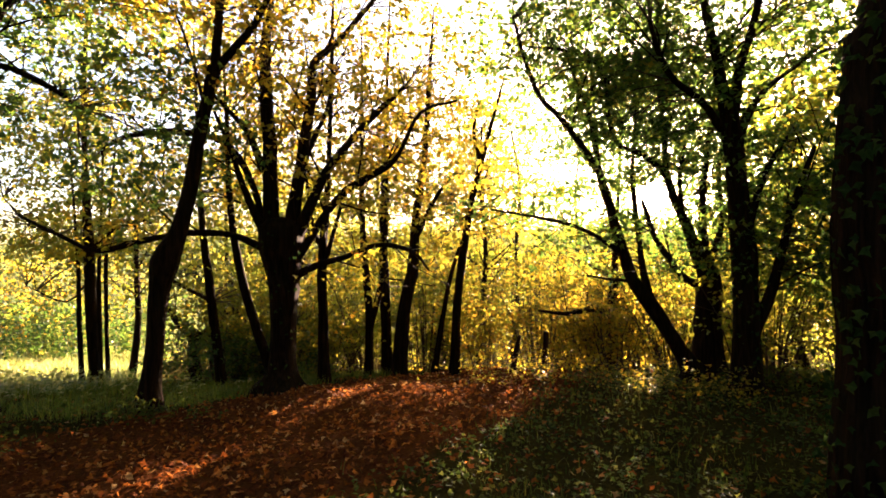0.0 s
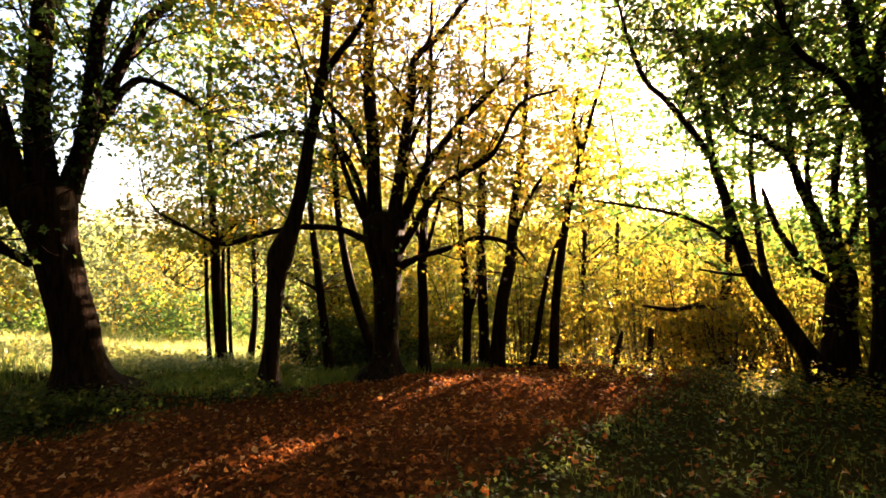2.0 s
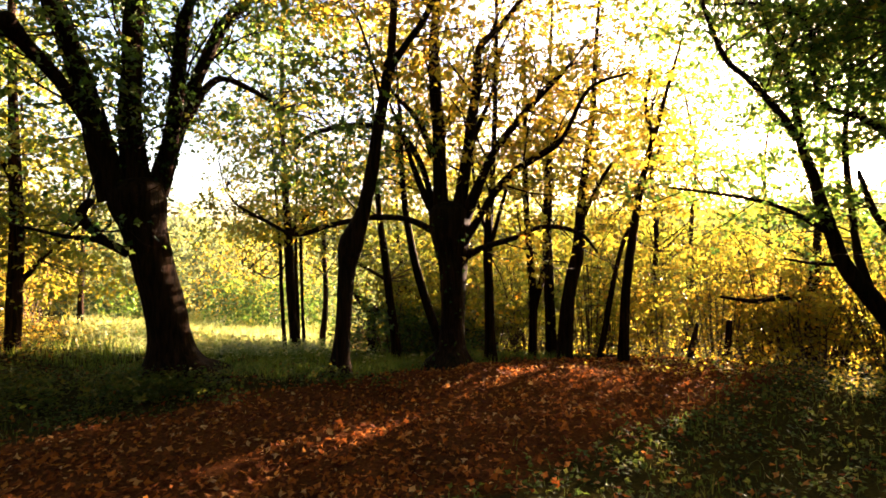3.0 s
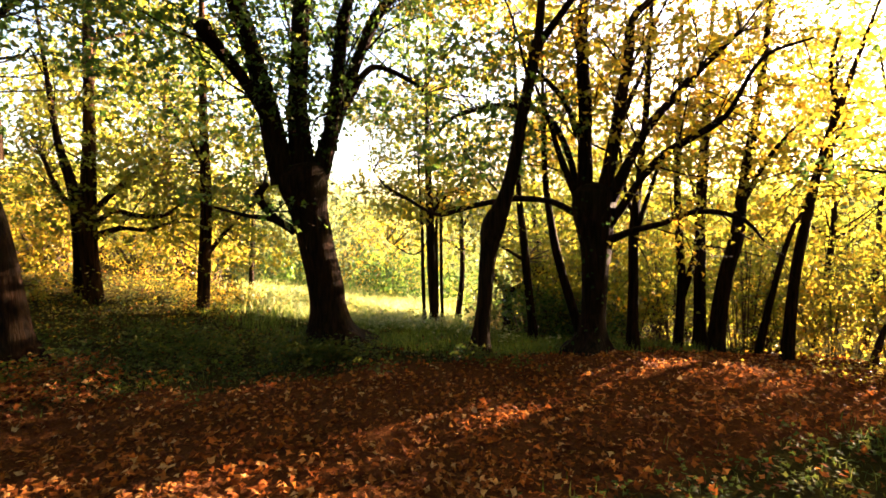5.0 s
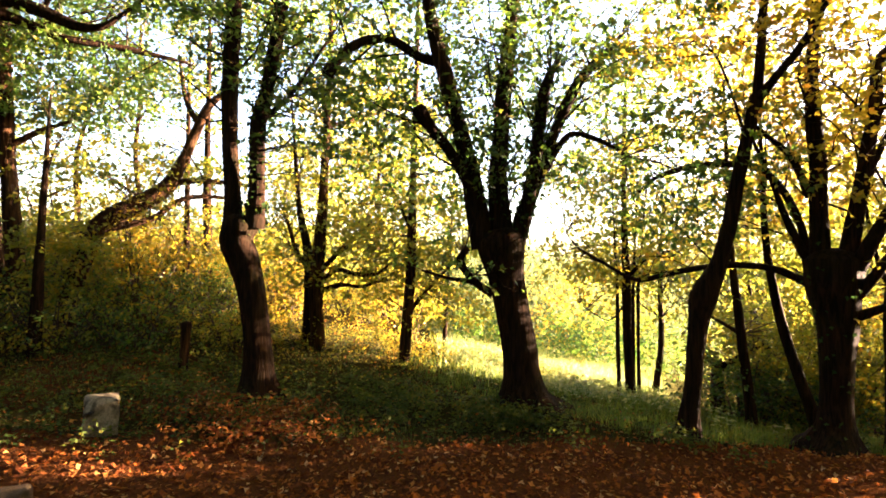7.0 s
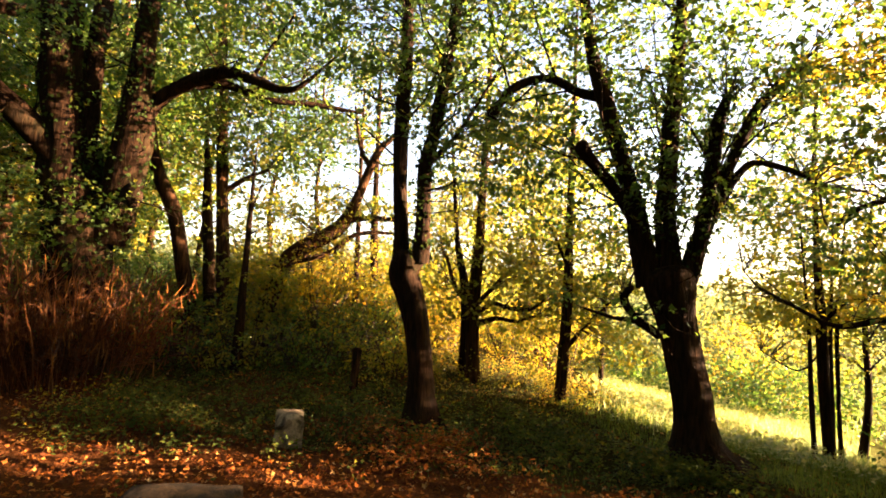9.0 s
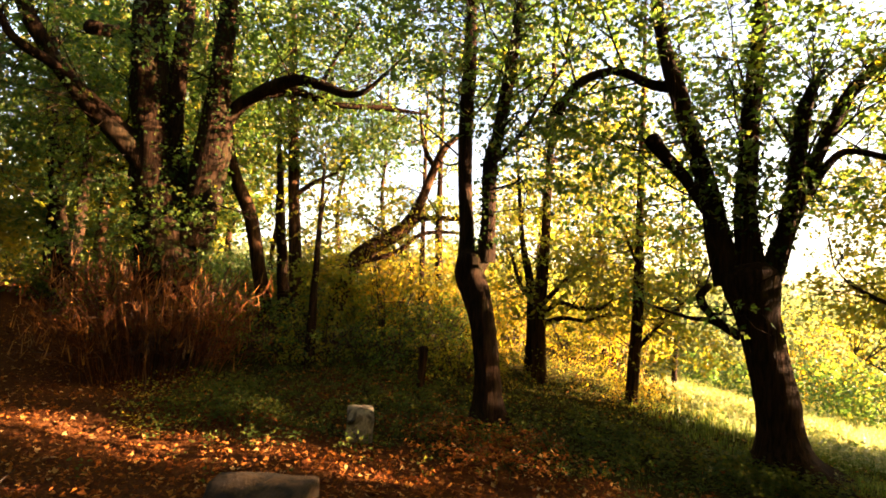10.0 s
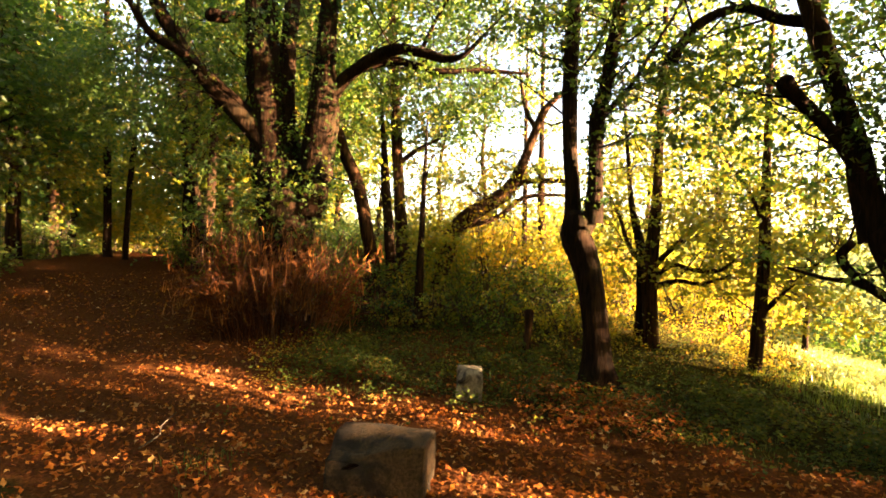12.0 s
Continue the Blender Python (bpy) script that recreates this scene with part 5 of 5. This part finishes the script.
sow(green_kinds, ring_spots(26, 95, 130, 15, 32, 1.7) + ring_spots(5, 112, 146, 13, 19, 1.9), 0.9, 1.25)
# Unseen trees behind the camera, enlarged so they block skylight on the trunks.
for spot in ring_spots(22, 150, 296, 7.5, 16, 1.9):
    copy_thing(green_kinds[len(scene.objects) % 3], Matrix.Translation((*spot, float(land(*spot)))) @ Matrix.Rotation(rng.uniform(0, 6.28), 4, "Z") @ Matrix.Scale(1.45, 4))
# Lime-leaved trees from 97 to 130 degrees brighten the deep wood, replacing sunlight.
sow(lime_kinds, ring_spots(15, 97, 130, 15, 28, 1.6) + ring_spots(5, -46, -33, 9, 16, 1.8), 0.8, 1.15)

# The first six stand where they block low sun from the old trunks.
for x, y, h in ((-3.4, 13.2, 5.6), (-5.3, 13.9, 6.0), (-2.0, 17.0, 6.4), (-6.9, 11.9, 5.2), (-0.3, 20.0, 6.8), (-4.2, 17.6, 6.2), (0.85, 13.8, 6.0), (2.05, 16.4, 7.2), (1.2, 18.5, 7.0), (4.9, 19.0, 7.6)):
    wood_tree(LEAF_LIME, h, 0.08, x, BARK, 130, 0.11, (x, y, float(land(x, y))))

gold_bushes = [shrub(LEAF_GOLD, h, w, 26, 90, "golden backlit bush of thin stems at the wood edge") for h, w in ((1.7, 1.0), (1.4, 0.9), (2.0, 1.1))]
lime_bushes = [shrub(LEAF_LIME, h, w, 24, 95, "yellow-green leafy bush at the wood edge") for h, w in ((2.1, 1.2), (1.5, 1.1), (2.6, 1.2))]
green_bushes = [shrub(LEAF_GREEN, h, w, 20, 90, "dark green leafy bush in the wood") for h, w in ((1.5, 1.1), (1.1, 1.0))]
for x, y, h, m in ((0.9, 11.0, 3.0, LEAF_GOLD), (-0.4, 11.6, 3.2, LEAF_LIME), (2.0, 11.4, 2.8, LEAF_GOLD), (3.0, 12.2, 3.1, LEAF_GOLD), (4.4, 11.6, 2.8, LEAF_LIME), (1.5, 13.4, 3.6, LEAF_LIME), (-1.8, 12.2, 3.2, LEAF_LIME), (5.6, 10.6, 2.8, LEAF_LIME), (0.2, 14.2, 3.8, LEAF_GOLD), (-3.1, 11.2, 2.6, LEAF_LIME), (3.6, 14.6, 3.6, LEAF_GOLD), (6.6, 12.0, 3.2, LEAF_GOLD)):
    shrub(m, h, 1.2, 22, 135, "tall backlit yellow bush of thin stems", 0.07, None, (x, y, float(land(x, y))))
for x, y, h in ((-3.6, 10.3, 1.0),):
    shrub(LEAF_GREEN, h, 1.0, 18, 75, "dense dark green bush behind the verge", 0.075).location = (x, y, float(land(x, y)))
for x, y in ring_spots(16, -27, 4, 10.4, 12.8, 0.8):
    shrub(LEAF_GOLD, rng.uniform(1.3, 2.1), 1.0, 30, 75, "golden backlit bush of thin stems at the wood edge", 0.07, None, (x, y, float(land(x, y))))
for x, y in ring_spots(12, -4, 30, 11, 14.5, 1.0) + ring_spots(8, -44, -24, 8.5, 13, 1.1):
    shrub(LEAF_LIME, rng.uniform(1.5, 2.6), 1.2, 24, 80, "yellow-green leafy bush at the wood edge", 0.07, None, (x, y, float(land(x, y))))
for i, (x, y) in enumerate(ring_spots(11, 55, 80, 14.0, 18.5, 1.3)):
    shrub((LEAF_GOLD, LEAF_LIME, LEAF_GOLD)[i % 3], rng.uniform(1.2, 2.4), 1.3, 26, 85, "golden sunlit bush on the slope below the wood", 0.068, None, (x, y, float(land(x, y))))
for x, y in ring_spots(4, 54, 70, 16, 22, 2.2):
    wood_tree(LEAF_LIME, rng.uniform(5.0, 7.0), 0.09, x, BARK_LIT, 80, 0.13, (x, y, float(land(x, y))))
for x, y in ((-16.5, 1.2), (-15.2, 2.9), (-17.5, -0.6)):
    wood_tree(LEAF_GREEN, 6.4, 0.09, x, BARK_LIT, 42, 0.11, (x, y, float(land(x, y))))
for i, (x, y, h) in enumerate(((-10.6, 1.6, 0.9), (-11.4, 2.7, 1.2), (-10.9, 0.5, 1.0), (-12.1, 1.5, 1.4), (-12.4, 3.3, 1.3), (-10.1, 3.0, 0.7), (-11.2, -0.5, 1.1), (-12.9, 0.5, 1.5), (-13.6, 2.0, 1.6))):
    shrub((LEAF_GREEN, LEAF_LIME)[i % 3 == 2], h, 1.1, 30, 70, "dark thicket bush of thin brown stems on the slope", 0.06, TWIG, (x, y, float(land(x, y))))
sow(gold_bushes, ring_spots(4, 60, 82, 12.5, 16, 1.5))
sow(lime_bushes, ring_spots(5, 58, 80, 18, 26, 2.5) + ring_spots(3, 84, 90, 13, 17, 1.5) + ring_spots(14, 28, 56, 34, 48, 2.0), 0.85, 1.3)
sow(green_bushes, ring_spots(24, 84, 124, 14, 24, 1.3) + ring_spots(2, 17, 31, 9.6, 11.5, 1.0), 0.8, 1.2)


# ---- far woods on the valley side ----
def far_woods(name, label, n, yaw_from, yaw_to, near, far, material, size, tall=1.0, per=130):
    w = np.radians(rng.uniform(yaw_from, yaw_to, n))
    d = rng.uniform(near, far, n)
    x, y = -np.sin(w) * d, np.cos(w) * d
    lumps = np.stack([x, y, land(x, y)], -1)
    high = rng.uniform(2.5, 6.0, n) * (size / 0.5) * tall
    v = unit(rng.normal(0, 1, (n, per, 3))) * rng.uniform(0.6, 1, (n, per, 1)) * np.stack([high * 0.5, high * 0.5, high * 0.55], -1)[:, None]
    p = (lumps[:, None] + v + np.stack([0 * high, 0 * high, high * 0.55], -1)[:, None]).reshape(-1, 3)
    p = p[~in_sun_gap(p, 0.1)]
    made = leaves(p, unit(rng.normal(0, 1, p.shape)), unit(rng.normal(0, 0.6, p.shape) + np.array([0, 0, 1])), size * rng.uniform(0.6, 1.3, len(p)), False)
    return tagged(new(name, mesh_np(name, *made, material)), label, "woods", kind="stuff")


far_woods("hedge_woods", "sunlit yellow-green trees beyond the meadow", 60, 24, 62, 24, 40, LEAF_HAZE_TINT, 0.17, 2.8, 480)
far_woods("valley_bushes", "deep green bushes at the far side of the meadow", 26, 26, 60, 20, 30, LEAF_GREEN, 0.12, 2.0, 420)
far_woods("meadow_trees", "sunlit yellow trees beyond the meadow", 22, 24, 62, 24, 36, LEAF_GOLD, 0.13, 3.0, 380)
# Place and height chosen to keep low sun off the trunks.
far_woods("valley_trees", "yellow-green trees standing in the valley", 12, -6, 22, 24, 31, LEAF_LIME, 0.14, 4.2, 420)
# Stands wholly out of view; added to cut skylight from behind.
far_woods("unseen_woods", "deep green woodland added behind the camera, blocking low skylight", 220, 150, 318, 30, 52, LEAF_GREEN, 0.7, 1.25, 190)
# Lime leaves put in the sunlight that doesn't reach this deep.
far_woods("path_woods", "woodland where the path runs out of sight, leaf colour lightened for sunlight", 80, 98, 150, 30, 48, LEAF_LIME, 0.32, 2.6, 480)
far_woods("hillside_woods", "wooded hillside across the valley, haze put into its leaf colour", 420, -50, 100, 150, 420, LEAF_HAZE_TINT, 1.8)


# ---- small growth on the ground ----
def scatter(n, near, far, yaw_from=-60, yaw_to=140, power=1.0):
    w = np.radians(rng.uniform(yaw_from, yaw_to, n))
    d = near + (far - near) * rng.uniform(0, 1, n) ** power
    return -np.sin(w) * d - 0.3, np.cos(w) * d - 0.2


def patch_of(n, cx, cy, rx, ry):
    return cx + rng.normal(0, 0.5, n) * rx, cy + rng.normal(0, 0.5, n) * ry


def blades(x, y, height, lean, wide):
    """Grass blades: two-piece bent strips."""
    n = len(x)
    foot = np.stack([x, y, land(x, y) - 0.01], -1)
    w = rng.uniform(0, 6.28, n)
    side = np.stack([np.cos(w), np.sin(w), 0 * w], -1) * np.reshape(wide, (-1, 1))
    bend = np.stack([-np.sin(w), np.cos(w), 0 * w], -1) * rng.normal(0, lean, (n, 1)) * height[:, None]
    rise = np.stack([0 * w, 0 * w, height], -1)
    v = np.stack([foot - side, foot + side, foot + 0.55 * rise + 0.3 * bend + 0.7 * side, foot + 0.55 * rise + 0.3 * bend - 0.7 * side, foot + rise + bend], 1)
    v = np.concatenate([v, v[:, 4:] + side[:, None] * 0.15], 1)
    f = np.arange(n)[:, None, None] * 6 + np.array([[0, 1, 2, 3], [3, 2, 5, 4]])[None]
    return v.reshape(-1, 3), f.reshape(-1, 4)


x, y = scatter(90000, 0.6, 13, -80, 118, 0.8)
keep = (rng.uniform(0, 1, len(x)) > litter(x, y) * 1.15) & (open_field(x, y) < 0.5)
x, y = x[keep], y[keep]
tufts = 0.5 + 0.5 * np.sin(3.1 * x + 1.7 * y) * np.sin(2.3 * y - 1.2 * x)
keep = rng.uniform(0, 1, len(x)) < (0.12 + 0.75 * tufts**2) * (1 - 0.6 * ease(-5.5, -7.0, x) * (y < 5))
x, y = x[keep], y[keep]
grass = new("grass", mesh_np("grass", *blades(x, y, rng.uniform(0.03, 0.10, len(x)) * (1 + 0.7 * ease(5, 8, y)), 0.8, rng.uniform(0.003, 0.006, len(x))), GRASS_BLADE))
tagged(grass, "short green woodland grass in uneven tufts", "grass", kind="stuff")

x, y = rng.uniform(-8.5, 0.2, 26000), rng.uniform(5.4, 9.6, 26000)
keep = (litter(x, y) < 0.35) & (rng.uniform(0, 1, len(x)) < 0.35 + 0.65 * np.sin(2.1 * x + 0.7 * y) ** 2)
x, y = x[keep], y[keep]
verge = new("verge_grass", mesh_np("verge_grass", *blades(x, y, rng.uniform(0.05, 0.19, len(x)), 0.6, rng.uniform(0.003, 0.006, len(x))), GRASS_LIT))
tagged(verge, "longer green grass on the verge, brightened in colour as if lit", "grass", kind="stuff")

x, y = (np.concatenate(q) for q in zip(*[patch_of(int(330 * w), cx, cy, w, w) for cx, cy, w in ((-4.86, -1.81, 0.3), (-8.1, -1.6, 0.45), (-7.45, -0.6, 0.4), (-8.6, -1.0, 0.7), (-6.3, 2.9, 0.5), (-9.2, 0.4, 0.8), (-10.2, 1.0, 0.9), (-8.3, 1.6, 0.9))]))
tufts = new("tuft_grass", mesh_np("tuft_grass", *blades(x, y, rng.uniform(0.03, 0.12, len(x)), 0.9, rng.uniform(0.003, 0.006, len(x))), GRASS_BLADE))
tagged(tufts, "loose tufts of green grass along the path edge", "grass", kind="stuff")

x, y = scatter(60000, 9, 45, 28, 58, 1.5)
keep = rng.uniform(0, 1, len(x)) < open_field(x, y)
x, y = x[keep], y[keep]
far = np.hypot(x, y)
meadow = new("meadow_grass", mesh_np("meadow_grass", *blades(x, y, rng.uniform(0.1, 0.34, len(x)), 0.5, 0.004 + 0.0006 * far), GRASS_PALE_LIT))
tagged(meadow, "tall pale meadow grass, sunlight put into its colour", "grass", kind="stuff")


def weeds(name, label, x, y, material, size, per, tall):
    """Low leafy plants: a rosette of leaves on short stalks at every spot."""
    n = len(x)
    foot = np.repeat(np.stack([x, y, land(x, y)], -1), per, 0)
    w = rng.uniform(0, 6.28, n * per)
    out = np.stack([np.cos(w), np.sin(w), rng.uniform(-0.2, 0.5, n * per)], -1)
    p = foot + out * np.array([1, 1, 0]) * rng.uniform(0.01, 0.12, (n * per, 1))
    p[:, 2] += rng.uniform(0.02, 1.0, n * per) * np.repeat(rng.uniform(0.4, 1, n), per) * tall
    made = leaves(p, unit(out), unit(rng.normal(0, 0.5, p.shape) + np.array([0, 0, 1])), size * rng.uniform(0.6, 1.3, n * per))
    return tagged(new(name, mesh_np(name, *made, material)), label, "plants", kind="stuff")


x, y = scatter(6500, 1.6, 13, -45, 118, 0.8)
keep = rng.uniform(0, 1, len(x)) > litter(x, y) * 1.3
weeds("ground_plants", "low green woodland plants among the grass", x[keep], y[keep], GRASS_BLADE, 0.042, 8, 0.09)
x, y = (np.concatenate(q) for q in zip(patch_of(150, -7.3, 2.3, 1.2, 0.8), patch_of(260, -5.0, 4.8, 0.8, 0.5), patch_of(330, -8.8, 1.4, 2.6, 2.2), patch_of(200, -6.4, 4.0, 1.3, 0.9), patch_of(160, -8.3, -1.0, 1.0, 0.8), patch_of(110, -9.0, -0.8, 2.0, 1.3), patch_of(120, -9.6, 1.7, 2.4, 1.6), patch_of(25, -3.1, 5.7, 0.6, 0.3), patch_of(90, 3.4, 6.9, 2.4, 0.8)))
weeds("bramble", "trailing bramble and ivy round the tree feet", x, y, LEAF_BRAMBLE, 0.05, 14, 0.26)
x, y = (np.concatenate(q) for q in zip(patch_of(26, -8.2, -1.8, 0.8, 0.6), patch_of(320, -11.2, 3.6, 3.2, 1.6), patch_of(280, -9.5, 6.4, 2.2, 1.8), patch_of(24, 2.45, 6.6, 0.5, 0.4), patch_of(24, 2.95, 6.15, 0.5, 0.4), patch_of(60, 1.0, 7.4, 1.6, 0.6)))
# Gold leaf colour stands in for low sun on these weeds.
weeds("sun_toned_weeds", "weeds and bramble leaves, low sun put into their yellow colour", x, y, LEAF_GOLD, 0.04, 14, 0.45)
x, y = (np.concatenate(q) for q in zip(patch_of(120, -6.7, 1.9, 1.3, 0.7), patch_of(70, -6.0, 2.4, 0.9, 0.6)))
# Fallen-leaf colours give both the bramble's russet and the sun's orange.
weeds("russet_lit_bramble", "russet bramble leaves at the path edge, sun's orange in their colour", x, y, LEAF_FALLEN, 0.055, 11, 0.24)
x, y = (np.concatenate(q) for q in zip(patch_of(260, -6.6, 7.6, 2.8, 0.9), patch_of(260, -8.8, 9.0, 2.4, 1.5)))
weeds("meadow_weeds", "weeds along the meadow edge, sunlight put into their colour", x, y, GRASS_PALE_LIT, 0.065, 12, 0.4)

x, y = scatter(2600, 12, 30, 84, 132, 0.9)
keep = path_gap(x, y) > 1.6 + rng.uniform(0, 0.6, len(x))
# Takes the brightened grass colour too.
weeds("wood_undergrowth", "green leafy undergrowth beside the rising path", x[keep], y[keep], GRASS_LIT, 0.13, 10, 0.5)

# ---- fallen leaves ----
x, y = scatter(120000, 0.1, 15, -70, 175, 1.2)
keep = rng.uniform(0, 1, len(x)) < 0.12 + 0.88 * litter(x, y)
x, y = x[keep], y[keep]
n = len(x)
p = np.stack([x, y, land(x, y) + rng.uniform(0.004, 0.035, n)], -1)
w = rng.uniform(0, 6.28, n)
fallen = leaves(p, unit(np.stack([np.cos(w), np.sin(w), rng.normal(0, 0.28, n)], -1)), unit(rng.normal(0, 0.55, (n, 3)) + np.array([0, 0, 1])), rng.uniform(0.026, 0.072, n))
tagged(new("leaf_litter", mesh_np("leaf_litter", *fallen, LEAF_FALLEN)), "scattered fallen brown and orange leaves", "leaf litter", kind="stuff")

# Larger pale leaves that lie singly on the path.
one = leaves(np.array([[-0.05, 0, 0.0]]), np.array([[1.0, 0, 0]]), np.array([[0, 0, 1.0]]), np.array([0.11]))
pale = mesh_np("fallen_leaf", *one, LEAF_FALLEN)
for i in range(36):
    x, y = float(rng.uniform(-5.5, -1.6)), float(rng.uniform(-2.2, 3.0))
    ob = new("fallen_leaf", pale)
    ob.matrix_world = pose(x, y, float(land(x, y)) + 0.03, rng.normal(0, 14), rng.normal(0, 14), rng.uniform(0, 360))
    tagged(ob, "large dry fallen leaf lying on the path", "leaf", "large leaves on the path")


# ---- dry bush at the foot of the old tree ----
def dry_bush(place, stems, wide, height):
    base = new("dry_bush")
    base.location = place
    tagged(base, "bush of dry reddish stalks with feathery tips coloured as sunlit", "shrub")
    w = rng.uniform(0, 6.28, stems)
    foot = np.stack([np.cos(w), np.sin(w), 0 * w], -1) * rng.uniform(0.1, 0.85, (stems, 1)) * np.array([0.75, 1.1, 0]) * wide
    foot[:, 2] = -0.2
    out = np.stack([np.cos(w), np.sin(w), 0 * w], -1) * rng.uniform(-0.15, 0.95, (stems, 1)) * wide
    top = foot + out + np.stack([0 * w, 0 * w, height * rng.uniform(0.3, 1.15, stems)], -1)
    mid = 0.5 * (foot + top) + rng.normal(0, 0.12, foot.shape) + np.stack([0 * w, 0 * w, 0.28 * height + 0 * w], -1) - 0.2 * out
    child("stalk_tuft", mesh_np("stalk_tuft", *thin_stems(foot, mid, top, rng.uniform(0.006, 0.010, stems), np.full(stems, 0.003)), DRY_STEM), base, "", "stuff")
    n = stems * 7
    u = rng.uniform(0.3, 1.0, (n, 1))
    k = rng.integers(0, stems, n)
    on = (1 - u) ** 2 * foot[k] + 2 * u * (1 - u) * mid[k] + u**2 * top[k]
    lf = slivers(on, on + unit(rng.normal(0, 0.6, on.shape) + unit(top[k] - foot[k]) * 0.8) * rng.uniform(0.1, 0.32, (n, 1)), 0.009)
    plume = top[rng.integers(0, stems, 600)] + rng.normal(0, 0.04, (600, 3))
    tips = slivers(plume - np.array([0, 0, 0.1]), plume + unit(rng.normal(0, 0.5, (600, 3)) + np.array([0, 0, 0.7])) * rng.uniform(0.06, 0.2, (600, 1)), 0.011)
    child("plume", mesh_np("plume", *tips, DRY_TIP_LIT), base, "feathery tips, made paler as if sunlit", "stuff")
    child("dry_leafage", mesh_np("dry_leafage", *lf, DRY_STEM), base, "", "stuff")


dry_bush((-9.9, -2.25, float(land(-9.9, -2.25))), 420, 1.15, 1.75)


# ---- stones ----
def stone_block(place, size, turn, label, seed_shift, material):
    """A weathered hewn block with chipped edges and a worn top."""
    bm = bmesh.new()
    bmesh.ops.create_cube(bm, size=1.0)
    bmesh.ops.scale(bm, vec=size, verts=bm.verts)
    bmesh.ops.bevel(bm, geom=list(bm.edges), offset=0.035, segments=2, affect="EDGES", profile=0.6)
    bmesh.ops.subdivide_edges(bm, edges=list(bm.edges), cuts=3, use_grid_fill=True)
    for v in bm.verts:
        q = v.co * 6 + Vector((seed_shift, 0, 0))
        v.co += v.normal * (0.022 * noise.noise(q) + 0.010 * noise.noise(q * 3.1))
        if v.co.z > size[2] * 0.3:
            v.co.z += 0.05 * noise.noise(v.co * 3.5 + Vector((0, seed_shift, 0)))
            v.co.x *= 0.96
            chip = max(0.0, min(1.0, (v.co.x + 0.02) / 0.2)) * max(0.0, min(1.0, (0.12 - v.co.y) / 0.25))
            v.co.z -= 0.3 * size[2] * chip * (1 + 0.5 * noise.noise(v.co * 9))
    me = bpy.data.meshes.new("stone_block")
    bm.to_mesh(me)
    bm.free()
    me.materials.append(material)
    for f in me.polygons:
        f.use_smooth = True
    ob = new("stone_block", me)
    ob.matrix_world = pose(*place, 0, 0, turn)
    return tagged(ob, label, "stone", "stone blocks beside the path")


stone_block((-4.62, -0.42, 0.08), (0.52, 0.78, 0.58), -16, "large weathered stone block of dark brown stone", 1.7, STONE)
stone_block((-7.15, 0.72, 0.16), (0.3, 0.32, 0.42), -8, "small upright pale stone block at the path edge", 5.2, STONE_PALE)

# ---- a dry stick on the path ----
stick = sweep([(-5.15, -2.45, 0.02, 0.007), (-5.4, -2.38, 0.05, 0.007), (-5.6, -2.45, 0.06, 0.006), (-5.85, -2.4, 0.12, 0.003)], 6, 0.05)
tagged(new("stick", mesh_np("stick", stick[0] + np.array([0, 0, float(land(-5.4, -2.4))]), stick[1], TWIG, True)), "thin pale broken stick lying on the path", "stick")

# ---- the low sun itself ----
bm = bmesh.new()
bmesh.ops.create_icosphere(bm, subdivisions=3, radius=78)
me = bpy.data.meshes.new("sun_disc")
bm.to_mesh(me)
bm.free()
glow, gt, gb, gout = nodes_of("sunlight")
em = node(gt, "ShaderNodeEmission", Strength=60.0, Color=(1.0, 0.9, 0.7, 1))
gt.links.new(em.outputs[0], gout.inputs[0])
me.materials.append(glow)
disc = new("sun_disc", me)
disc.location = (0.3672 * 4000, 0.9246 * 4000, 0.1013 * 4000)
tagged(disc, "low white evening sun behind the branches", "sun", kind="structure")
